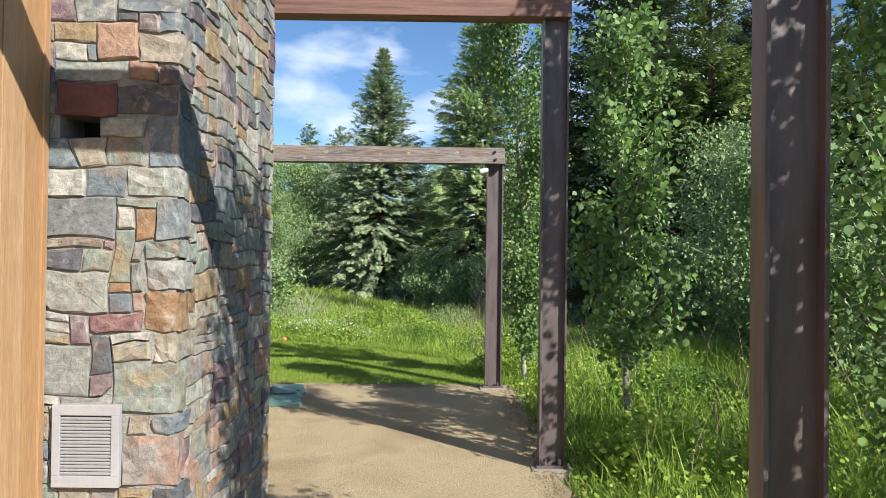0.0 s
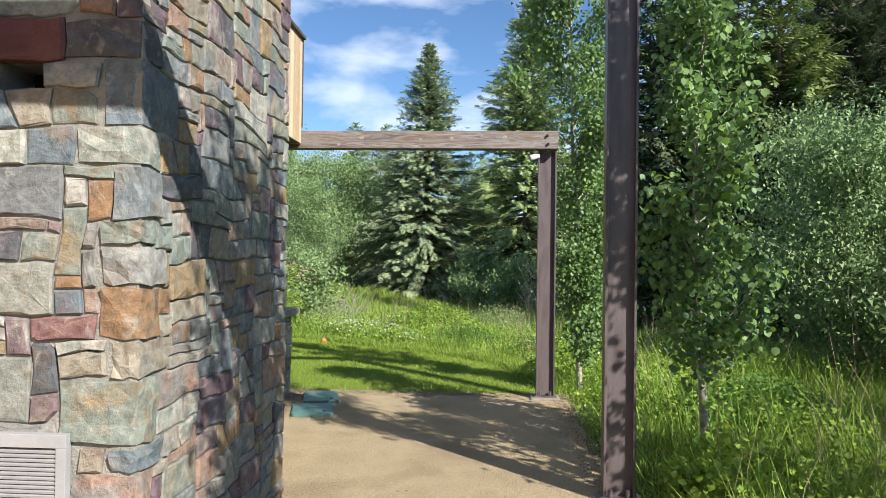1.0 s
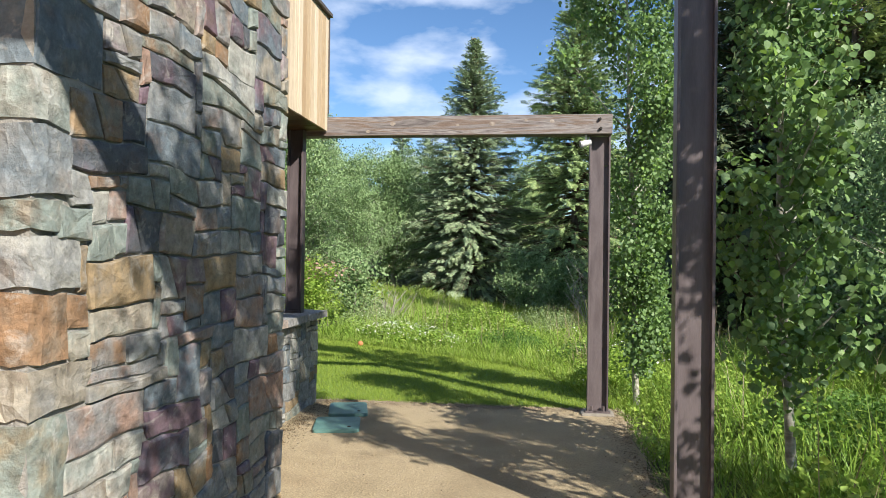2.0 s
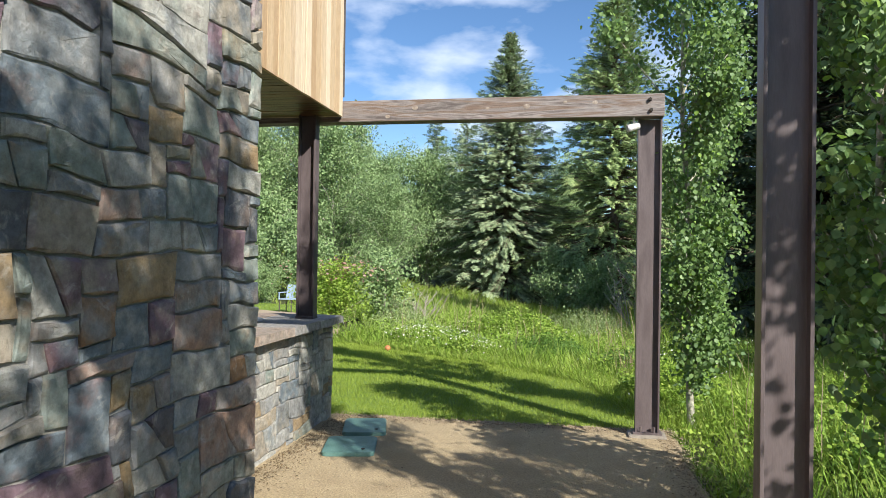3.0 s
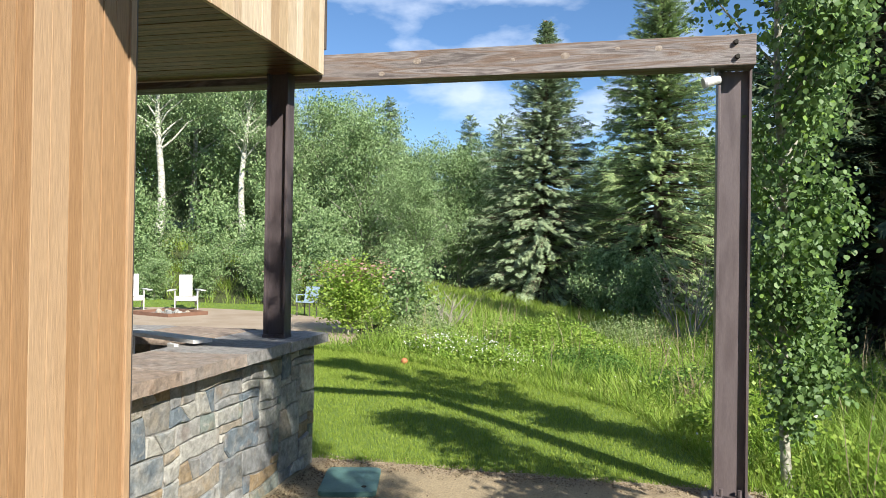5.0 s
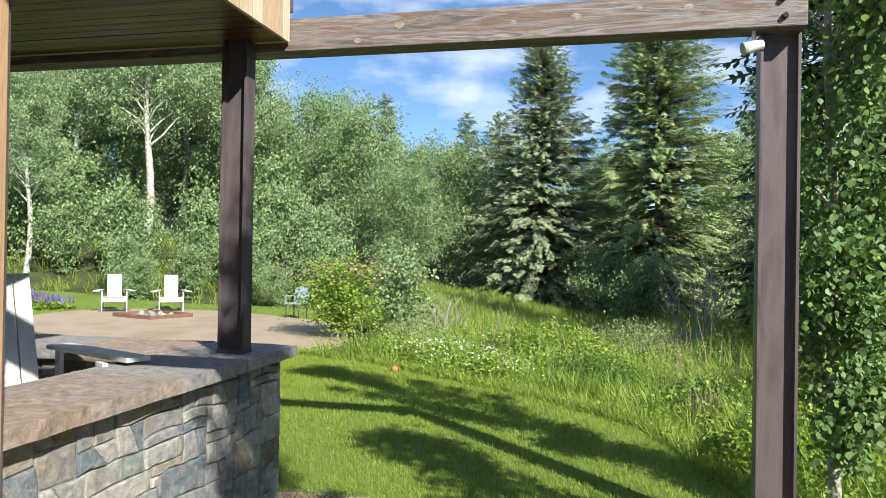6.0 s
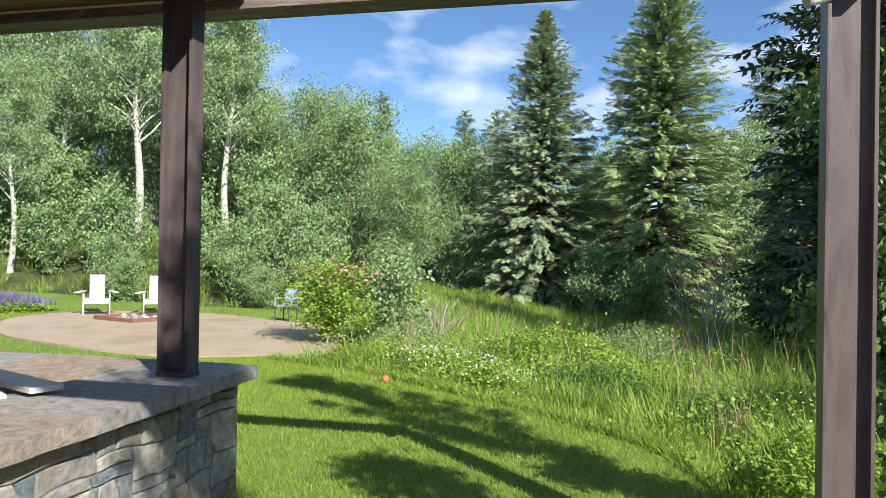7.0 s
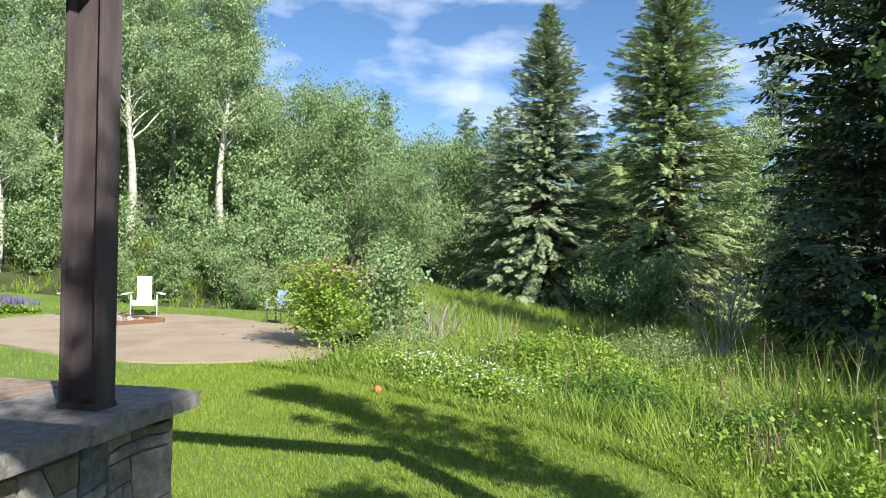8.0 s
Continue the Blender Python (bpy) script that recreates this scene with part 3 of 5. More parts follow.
for i in range(17):
    if slat_me is None:
        o = part("slat", box_bm(0.036, 0.254, -0.006, 0.010, 0, 0.008), M_VENT, vent)
        slat_me = o.data
    else:
        o = under(new("slat", slat_me), vent)
    o.matrix_basis = pose(0, 0, 0.056 + i * 0.0148, 18)


# ---------------------------------------------------------------- timber-clad house walls
def boards_along_y(parent, x, y0, y1, z0, z1, wide, mat, seed, thick=0.022, name="board"):
    rs = random.Random(seed)
    y = y0
    while y < y1 - 0.02:
        w = min(wide * rs.uniform(0.75, 1.2), y1 - y)
        p = rs.uniform(0, 0.006)
        part(name, box_bm(x, x + thick + p, y + 0.002, y + w - 0.002, z0, z1, 0.002), mat, parent)
        y += w


WX1, WE1 = -1.71, 3.15
wall_a = tagged(empty("wall_west"), "wall clad in warm orange vertical cedar boards", "wall", kind="structure")
part("core", box_bm(-2.7, WX1 - 0.03, -8, WE1 - 0.03, 0, 4.2), M_CEDAR, wall_a)
boards_along_y(wall_a, WX1 - 0.028, 1.2, WE1, 0, 4.2, 0.15, M_CEDAR, 3)
part("corner_trim", box_bm(WX1 - 0.12, WX1 + 0.004, WE1 - 0.03, WE1 + 0.012, 0, 4.2, 0.003), M_CEDAR, wall_a)
boards_along_y(wall_a, WX1 - 0.028, -8, 1.2, 0, 4.2, 0.6, M_CEDAR, 4)

WX2, WE2 = -2.03, 6.60
wall_b = tagged(empty("wall_north"), "cedar clad house wall ending at the covered patio", "wall", kind="structure")
part("core", box_bm(-7.5, WX2 - 0.03, TY1 - 0.3, WE2 - 0.012, 0, 3.9), M_CEDAR, wall_b)
boards_along_y(wall_b, WX2 - 0.028, TY1, WE2 - 0.03, 0, 2.78, 0.085, M_CEDAR, 8)
part("corner_trim", box_bm(WX2 - 0.10, WX2 + 0.008, WE2 - 0.03, WE2 + 0.006, 0, 2.78, 0.003), M_CEDAR, wall_b)
part("edge_strip", box_bm(WX2 - 0.11, WX2 + 0.004, WE2 + 0.006, WE2 + 0.018, 0, 2.78), M_FLASH, wall_b)

# overhanging roof box: boarded fascia, boarded soffit
OZ0, OZ1, OY1 = 2.78, 3.93, 8.66
roof = tagged(empty("roof_overhang"), "overhanging flat roof with pale vertical cedar fascia boards", "roof", kind="structure")
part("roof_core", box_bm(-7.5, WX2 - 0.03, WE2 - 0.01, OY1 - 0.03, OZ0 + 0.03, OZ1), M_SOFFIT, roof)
boards_along_y(roof, WX2 - 0.028, TY1 + 0.0, OY1, OZ0, OZ1, 0.115, M_CEDAR_PALE, 15, name="fascia_board")
part("end_board", box_bm(-7.5, WX2 - 0.03, OY1 - 0.03, OY1, OZ0, OZ1), M_CEDAR_PALE, roof)
part("flashing", box_bm(-7.5, WX2 + 0.03, TY1 - 0.2, OY1 + 0.03, OZ1, OZ1 + 0.035, 0.004), M_FLASH, roof)
part("end_flashing", box_bm(WX2 - 0.06, WX2 + 0.004, OY1 + 0.001, OY1 + 0.02, OZ0 + 0.18, OZ1), M_FLASH, roof)
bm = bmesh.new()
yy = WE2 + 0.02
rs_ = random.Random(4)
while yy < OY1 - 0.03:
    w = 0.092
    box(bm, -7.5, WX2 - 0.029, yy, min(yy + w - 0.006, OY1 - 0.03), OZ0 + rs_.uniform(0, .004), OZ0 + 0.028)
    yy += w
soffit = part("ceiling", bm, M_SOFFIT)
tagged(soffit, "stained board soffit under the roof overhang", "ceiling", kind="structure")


# ---------------------------------------------------------------- pergola
def h_post(name, x, y, z0, z1, w=0.20, d=0.105, foot=True, label=""):
    """A wide-flange steel column: flanges left and right, the web between them."""
    th = empty(name, pose(x, y, z0))
    tagged(th, label, "post", "pergola posts")
    H = z1 - z0
    part("flange", box_bm(-w / 2, -w / 2 + 0.016, -d / 2, d / 2, 0.02, H, 0.002), M_STEEL, th)
    part("flange", box_bm(w / 2 - 0.016, w / 2, -d / 2, d / 2, 0.02, H, 0.002), M_STEEL, th)
    part("web", box_bm(-w / 2 + 0.016, w / 2 - 0.016, -0.007, 0.007, 0.02, H), M_STEEL, th)
    q = 0.02 if foot else 0.004
    plate = part("base_plate", box_bm(-w / 2 - q, w / 2 + q, -d / 2 - q, d / 2 + q, 0.0, 0.022, 0.003), M_STEEL, th)
    if foot:
        for sx in (-1, 1):
            b = bmesh.new()
            bmesh.ops.create_cone(b, cap_ends=True, segments=6, radius1=0.014, radius2=0.014, depth=0.05)
            bmesh.ops.translate(b, vec=(sx * 0.055, -d / 2 + 0.005, 0.045), verts=b.verts)
            part("bolt", b, M_STEEL, plate)
        b = box_bm(-w / 2 - 0.06, w / 2 + 0.06, -d / 2 - 0.06, d / 2 + 0.06, -0.25, 0.0055, 0.02)
        part("footing", b, M_CONCRETE, th, "rough concrete footing")
    return th


post_far = h_post("pergola_post", 0.67, 8.83, 0.03, 2.73, label="brown steel pergola post on a concrete footing")
post_mid = h_post("pergola_post", 0.87, 5.52, 0.02, 3.42, label="brown steel pergola post beside an aspen")
post_near = h_post("pergola_post", 1.095, 2.26, 0.02, 3.0, w=0.20, label="brown steel pergola post dappled with leaf shadow")
post_wall = h_post("pergola_post", -2.328, 8.60, 0.955, 2.78, w=0.16, foot=False, label="brown steel post standing on the low wall")


def timber(name, x0, x1, y, z0, z1, deep, mat, label, knots=()):
    th = tagged(empty(name, pose(0, y, 0)), label, "beam")
    bm = box_bm(x0, x1, -deep / 2, deep / 2, z0, z1, 0.006)
    log = part("timber", bm, mat, th)
    for kx, kz, r in knots:
        b = bmesh.new()
        bmesh.ops.create_uvsphere(b, u_segments=12, v_segments=6, radius=r)
        bmesh.ops.scale(b, vec=(1.0, 0.07, 0.72), verts=b.verts)
        bmesh.ops.translate(b, vec=(kx, -deep / 2, kz), verts=b.verts)
        part("knot", b, M_KNOT, log, "pale round knot")
    return th


timber("pergola_beam", -7.4, 0.775, 8.76, 2.735, 2.925, 0.17, M_TIMBER, "weathered grey-brown timber beam with pale knots",
       [(-1.37, 2.85, 0.028), (-0.38, 2.84, 0.030), (-1.62, 2.775, 0.022), (-0.72, 2.83, 0.016), (0.2, 2.86, 0.024), (-0.05, 2.87, 0.016)])
timber("pergola_beam", WX2 + 0.03, 0.98, 5.52, 3.425, 3.62, 0.17, M_RUSTBEAM, "red-brown timber beam from post to house")
timber("pergola_beam", WX1 + 0.01, 1.2, 2.26, 3.005, 3.21, 0.17, M_RUSTBEAM, "red-brown timber beam from post to house")

beam_far = bpy.data.objects["pergola_beam"]
for bx, bz in ((0.655, 2.875), (0.665, 2.785)):
    b = bmesh.new()
    bmesh.ops.create_cone(b, cap_ends=True, segments=6, radius1=0.017, radius2=0.014, depth=0.03)
    bmesh.ops.transform(b, matrix=pose(bx, -0.095, bz, 90), verts=b.verts)
    part("bolt", b, M_DARK, beam_far, "dark bolt head")

spot = tagged(empty("spotlight", pose(0.53, 8.74, 2.655) @ Matrix.Scale(0.75, 4)), "small white spotlight under the weathered beam", "lamp")
M_LAMP = material("white_enamel", [(0.62, 0.62, 0.60), (0.70, 0.70, 0.68)], 6, 0.35, 0.05, 40, speck=0.1)
b = bmesh.new()
bmesh.ops.create_cone(b, cap_ends=True, segments=20, radius1=0.042, radius2=0.036, depth=0.13)
bmesh.ops.bevel(b, geom=b.edges[:], offset=0.006, segments=2, affect="EDGES")
bmesh.ops.transform(b, matrix=pose(0, 0, 0, 0, -105, 12) @ pose(0, 0, 0, 180), verts=b.verts)
part("lamp_body", b, M_LAMP, spot)
b = bmesh.new()
bmesh.ops.create_cone(b, cap_ends=True, segments=20, radius1=0.046, radius2=0.046, depth=0.02)
bmesh.ops.transform(b, matrix=pose(0, 0, 0, 0, -105, 12) @ pose(0, 0, 0.068), verts=b.verts)
part("lens_ring", b, M_VENT, spot, "grey lens ring")
part("bracket", box_bm(-0.012, 0.012, -0.012, 0.012, 0.02, 0.107, 0.002), M_LAMP, spot)

# ---------------------------------------------------------------- low stone wall round the covered patio
LX, LY1, LZ = -2.20, 8.95, 0.89
low = tagged(empty("low_stone_wall"), "low wall of split grey fieldstone round the covered patio", "wall", kind="structure")
bm = bmesh.new()
box(bm, LX - 0.45, LX, WE2 + 0.02, LY1, 0, LZ)
box(bm, -7.4, LX - 0.45, LY1 - 0.45, LY1, 0, LZ)
part("mortar_core", bm, M_MORTAR, low)
masonry(low, (LX, WE2 + 0.03, 0), (0, 1, 0), (1, 0, 0), LY1 - WE2 - 0.03, LZ - 0.005, M_STONE_WALL, 31, (), 0.05, 6, 4, long=1.3)
masonry(low, (LX, LY1, 0), (-1, 0, 0), (0, 1, 0), 0.9, LZ - 0.005, M_STONE_WALL, 32, (), 0.05, 8, 5)
masonry(low, (LX - 0.45, LY1 - 0.45, 0.35), (-1, 0, 0), (0, -1, 0), 2.0, LZ - 0.36, M_STONE_WALL, 33, (), 0.05, 8, 5)


def flag(x0, x1, y0, y1, seed):
    rs = random.Random(seed)
    bm = box_bm(x0 + .004, x1 - .004, y0 + .004, y1 - .004, LZ, LZ + 0.068 + rs.uniform(-.004, .004))
    bmesh.ops.subdivide_edges(bm, edges=[e for e in bm.edges if abs(e.verts[0].co.z - e.verts[1].co.z) < 0.01], cuts=5, use_grid_fill=True)
    for v in bm.verts:
        v.co += Vector((rs.uniform(-.004, .004), rs.uniform(-.004, .004), rs.uniform(-.0015, .0015))) + Vector((0.02, 0.02, 0.004)) * noise.noise(v.co * 4)
    part("capstone", bm, M_FLAG, low)


for i, (a, b) in enumerate(((6.62, 7.12), (7.12, 7.72), (7.72, 8.36), (8.36, 9.02))):
    flag(-2.70, -2.10, a, b, 40 + i)
for i, (a, b) in enumerate(((-3.35, -2.70), (-4.1, -3.35), (-4.9, -4.1), (-5.7, -4.9), (-6.6, -5.7), (-7.4, -6.6))):
    flag(a, b, 8.42, 9.02, 50 + i)
part_np("patio_floor", [(-7.5, 6.6, .43), (-2.6, 6.6, .43), (-2.6, 8.6, .43), (-7.5, 8.6, .43), (-7.5, 6.6, -.1), (-2.6, 6.6, -.1), (-2.6, 8.6, -.1), (-7.5, 8.6, -.1)],
        [(0, 1, 2, 3), (4, 5, 1, 0), (5, 6, 2, 1), (6, 7, 3, 2), (7, 4, 0, 3)], M_FLAG)
tagged(bpy.data.objects["patio_floor"], "flagstone floor of the covered patio", "floor", kind="structure")


# ---------------------------------------------------------------- utility lids in the gravel
def lid(x0, x1, y0, y1, yaw, z):
    th = empty("utility_lid", pose((x0 + x1) / 2, (y0 + y1) / 2, z, 0, 0, yaw))
    w, d = (x1 - x0) / 2, (y1 - y0) / 2
    bm = box_bm(-w, w, -d, d, 0, 0.03)
    bmesh.ops.bevel(bm, geom=[e for e in bm.edges if abs(e.verts[0].co.z - e.verts[1].co.z) > 0.01], offset=0.045, segments=5, profile=0.5, affect="EDGES")
    bmesh.ops.bevel(bm, geom=[e for e in bm.edges if min(e.verts[0].co.z, e.verts[1].co.z) > 0.02], offset=0.005, segments=2, affect="EDGES")
    cover = part("lid", bm, M_LID, th)
    b = bmesh.new()
    bmesh.ops.create_cone(b, cap_ends=True, segments=12, radius1=0.016, radius2=0.016, depth=0.004)
    bmesh.ops.translate(b, vec=(w * 0.55, -d * 0.6, 0.0325), verts=b.verts)
    part("bolt", b, M_DARK, cover)
    return tagged(th, "dusty green plastic utility box lid in gravel", "utility lid", "utility lids")


lid(-1.93, -1.56, 8.26, 8.80, 14, 0.013)
lid(-1.88, -1.48, 7.64, 8.14, 12, 0.013)


# ---------------------------------------------------------------- plants
LEAF_V = [(0, 0, 0), (0.5, 0.45, 0.06), (0, 1.0, 0), (-0.5, 0.45, 0.06)]
LEAF_F = [(0, 1, 2, 3)]
FLAKE_V = [(-0.3, 0.1, 0), (0.36, 0.3, 0.07), (0.02, 1.05, -0.03)]
FLAKE_F = [(0, 1, 2)]
ROUND_V = [(0, 0, 0), (0.42, 0.22, 0.05), (0.46, 0.62, 0.06), (0, 1.05, -0.04), (-0.46, 0.62, 0.06), (-0.42, 0.22, 0.05)]
ROUND_F = [(0, 1, 2, 3), (0, 3, 4, 5)]
SPRAY_V, SPRAY_F = [], []
for _k, (_y, _l, _a) in enumerate(((0.05, 0.42, 62), (0.10, 0.42, -62), (0.32, 0.36, 52), (0.37, 0.36, -52), (0.58, 0.30, 40), (0.62, 0.30, -40), (0.0, 1.08, 0))):
    _d = np.array((math.sin(radians(_a)), math.cos(radians(_a)), -0.25 if _a else 0.0))
    _s = np.array((_d[1], -_d[0], 0.0)) * (0.085 if _a else 0.075)
    _p = np.array((0, _y, 0.0))
    SPRAY_V += [_p, _p + _d * _l * 0.45 + _s, _p + _d * _l, _p + _d * _l * 0.45 - _s]
    SPRAY_F.append(tuple(range(4 * _k, 4 * _k + 4)))


def conifer(name, height, radius, seed, mat, label, branches=420, sprays=13, droop=0.35, size=0.5, bare=0.04, tip=None, power=0.85, lift=0.5):
    """Tapered trunk, whorled drooping branches, and many needle sprays along each."""
    r = np.random.default_rng(seed)
    th = tagged(empty(name), label, "tree", "conifers")
    zz = np.linspace(0, height, 14)
    pts = np.stack([0.04 * np.sin(zz * 0.7 + seed), 0.04 * np.cos(zz * 0.9), zz - 0.3], -1)
    tv, tf = tube(pts, np.interp(zz, [0, height], [height * 0.016 + 0.05, 0.012]), 8)
    u = r.random(branches) ** 0.8
    bz = height * (bare + (0.99 - bare) * u)
    whorl = np.round(bz / 0.38) * 0.38
    bz = np.where(r.random(branches) < 0.6, whorl + r.normal(0, 0.06, branches), bz)
    bz = np.clip(bz, 0.15, height * 0.985)
    ang = r.uniform(0, 2 * np.pi, branches)
    lean = 1 + 0.16 * np.sin(ang * 2 + seed) + 0.10 * np.sin(bz * 1.7 + seed)
    bl = radius * (1 - bz / height) ** power * lean * r.uniform(0.62, 1.12, branches) + 0.12
    pieces = [(tv, tf)]
    P, YAW, PIT, ROL, SC = [], [], [], [], []
    for i in range(branches):
        frac = bz[i] / height
        up = lift * (frac - 0.45)
        k = max(3, int(sprays * (0.35 + bl[i] / radius)))
        s = np.linspace(0.18, 1.0, k) + r.normal(0, 0.03, k)
        hz = bz[i] + bl[i] * (up * s - droop * (1 - frac) * s ** 2 + 0.16 * s ** 4)
        ca, sa = math.cos(ang[i]), math.sin(ang[i])
        px, py = bl[i] * s * ca, bl[i] * s * sa
        if bl[i] > 0.5:
            q = np.array([0.0, 0.35, 0.7, 0.97])
            bp = np.stack([bl[i] * q * ca, bl[i] * q * sa, bz[i] + bl[i] * (up * q - droop * (1 - frac) * q ** 2 + 0.16 * q ** 4)], -1)
            pieces.append(tube(bp, np.array([0.03, 0.02, 0.012, 0.004]) * (0.5 + bl[i] / 3), 3))
        P.append(np.stack([px, py, hz], -1) + r.normal(0, 0.05, (k, 3)))
        side = np.where(np.arange(k) % 2 == 0, 1, -1) * r.uniform(0.2, 1.0, k) * (1.15 - s)
        YAW.append(ang[i] - np.pi / 2 + side)
        PIT.append(r.normal(up * 0.8 - droop * 1.1 * (1 - frac), 0.28, k))
        ROL.append(r.normal(0, 0.45, k))
        SC.append(size * r.uniform(0.7, 1.25, k) * (0.45 + 0.6 * min(1, bl[i] / (radius * 0.6))))
    P, YAW, PIT, ROL, SC = (np.concatenate(a) for a in (P, YAW, PIT, ROL, SC))
    wv, wf = join(pieces)
    part_np("trunk", wv, wf, M_BARK, th, smooth=True)
    v, f = scatter(SPRAY_V, SPRAY_F, P, turns(YAW, PIT, ROL), SC)
    part_np("crown", v, f, mat, th, kind="stuff")
    if tip:
        n = 240
        a, z = r.uniform(0, 2 * np.pi, n), height * (1 - 0.17 * r.random(n) ** 1.3)
        rad = (height - z) * radius / height * r.uniform(0.25, 0.8, n)
        v, f = scatter(LEAF_V, LEAF_F, np.stack([rad * np.cos(a), rad * np.sin(a), z], -1), turns(a, r.normal(-1.2, 0.4, n), r.uniform(0, 6, n)), r.uniform(0.09, 0.16, n))
        part_np("cones", v, f, tip, th, label="brown cones at the tip", kind="stuff")
    return th


def limbs(r, height, fork, spread, n, trunk_r, lean=0.0, wav=0.12):
    """Trunk and limbs as tubes. Returns the tubes and points along the limbs for leaves to hang on."""
    zz = np.linspace(-0.2, height, 12)
    ph = r.uniform(0, 6)
    tp = np.stack([wav * np.sin(zz * 0.8 + ph) - wav * np.sin(ph) + lean * zz, wav * np.cos(zz * 0.6 + ph) - wav * np.cos(ph), zz], -1)
    out = [tube(tp, np.interp(zz, [-0.2, height], [trunk_r, 0.012]), 8)]
    tips = []
    for i in range(n):
        f = fork + (0.97 - fork) * (i + r.random()) / n
        b = np.array([np.interp(f * height, zz, tp[:, k]) for k in range(3)])
        a = i * 2.4 + r.normal(0, 0.4)
        L = spread * (1.1 - 0.65 * (f - fork) / (1 - fork)) * r.uniform(0.6, 1.15)
        q = np.linspace(0, 1, 5)
        bp = b + np.stack([L * q * math.cos(a), L * q * math.sin(a), L * (0.75 * q + 0.1 * np.sin(q * 3))], -1) + np.cumsum(r.normal(0, 0.03 * L, (5, 3)), 0) * (q[:, None] > 0)
        out.append(tube(bp, np.linspace(trunk_r * 0.38 * (1.15 - f), 0.005, 5), 5))
        tips.append(bp)
    return out, tips, tp


def broadleaf(name, height, spread, seed, mat, label, leaves=9000, fork=0.25, n=22, leaf=0.15, trunk_r=0.12, clump=0.55, bark=None, shape=LEAF_V, face=LEAF_F, lean=0.0, category="tree", group="broadleaf trees"):
    r = np.random.default_rng(seed)
    th = tagged(empty(name), label, category, group)
    tubes, tips, tp = limbs(r, height, fork, spread, n, trunk_r, lean)
    wv, wf = join(tubes)
    part_np("trunk", wv, wf, bark or M_BIRCHBARK, th, smooth=True)
    cen = np.concatenate([t[2 if fork > 0.1 else 0:] for t in tips] + [tp[7:]])
    w = r.uniform(0.4, 1.6, len(cen))
    pick = r.choice(len(cen), leaves, p=w / w.sum())
    # every limb end carries a few tight sprigs with gaps between them
    many = 6
    d = r.normal(0, 1, (len(cen), many, 3))
    d /= np.linalg.norm(d, axis=2)[:, :, None]
    sprig = cen[:, None] + d * clump * r.uniform(0.25, 1.2, (len(cen), many, 1)) * np.array((1, 1, 0.9))
    own = r.integers(0, many, leaves)
    P = sprig[pick, own] + r.normal(0, 0.23 * clump, (leaves, 3)) * np.array((1, 1, 0.75))
    P[:, 2] = np.maximum(P[:, 2], 0.12)
    rot = turns(r.uniform(0, 2 * np.pi, leaves), r.normal(-0.7, 0.6, leaves), r.normal(0, 0.6, leaves))
    v, f = scatter(shape, face, P, rot, leaf * r.uniform(0.65, 1.3, leaves))
    part_np("crown", v, f, mat, th, kind="stuff")
    return th


# slim aspens in a row along the posts
def young_aspen(x, y, height, seed, label, width=0.42, leaves=5200, base=0.35, single=0, leaf=0.05, lean=(0.0, 0.0), low=1.0):
    r = np.random.default_rng(seed)
    th = tagged(empty("aspen_tree", pose(x, y, float(land(x, y)) - 0.03)), label, "tree", "young aspens")
    zz = np.linspace(-0.1, height, 14)
    ph = r.uniform(0, 6)
    bend = smooth(0.3, 0.6, zz / height)
    tp = np.stack([0.05 * np.sin(zz * 1.3 + ph) + lean[0] * bend, 0.05 * np.cos(zz * 1.1 + ph) + lean[1] * bend, zz], -1)
    tubes = [tube(tp, np.interp(zz, [0, height], [0.036, 0.007]), 8)]
    cen = []
    for i in range(46):
        f = base / height + (0.97 - base / height) * (i + r.random()) / 46
        b = np.array([np.interp(f * height, zz, tp[:, k]) for k in range(3)])
        a = r.uniform(0, 6.28)
        L = width * r.uniform(0.55, 1.25) * np.interp(f, [0, 0.2, 0.65, 1], [0.75, 1.0, 1.0, 0.35]) * np.interp(f, [0.3, 0.45], [low, 1.0])
        q = np.linspace(0, 1, 4)
        bp = b + np.stack([L * q * math.cos(a), L * q * math.sin(a), L * (0.9 * q + 0.25 * q * q)], -1)
        tubes.append(tube(bp, np.linspace(0.011, 0.003, 4), 4))
        cen += [bp[1], bp[2], bp[3], bp[3]]
    wv, wf = join(tubes)
    part_np("trunk", wv, wf, M_YOUNGBARK, th, smooth=True)
    cen = np.array(cen)
    pick = r.integers(0, len(cen), leaves)
    P = cen[pick] + r.normal(0, 0.085, (leaves, 3))
    rot = turns(r.uniform(0, 2 * np.pi, leaves), r.normal(-0.95, 0.55, leaves), r.normal(0, 0.5, leaves))
    sc = leaf * r.uniform(0.6, 1.35, leaves)
    k = leaves - single
    v, f = scatter(ROUND_V, ROUND_F, P[:k], rot[:k], sc[:k])
    part_np("crown", v, f, M_ASPEN, th, kind="stuff")
    if single:
        me = mesh_from("leaf", np.array(ROUND_V), np.array(ROUND_F), M_ASPEN)
        for j in range(k, leaves):
            o = under(new("leaf", me), th)
            o.matrix_basis = Matrix.Translation(P[j]) @ Matrix(rot[j].tolist()).to_4x4() @ Matrix.Scale(sc[j], 4)
    return th


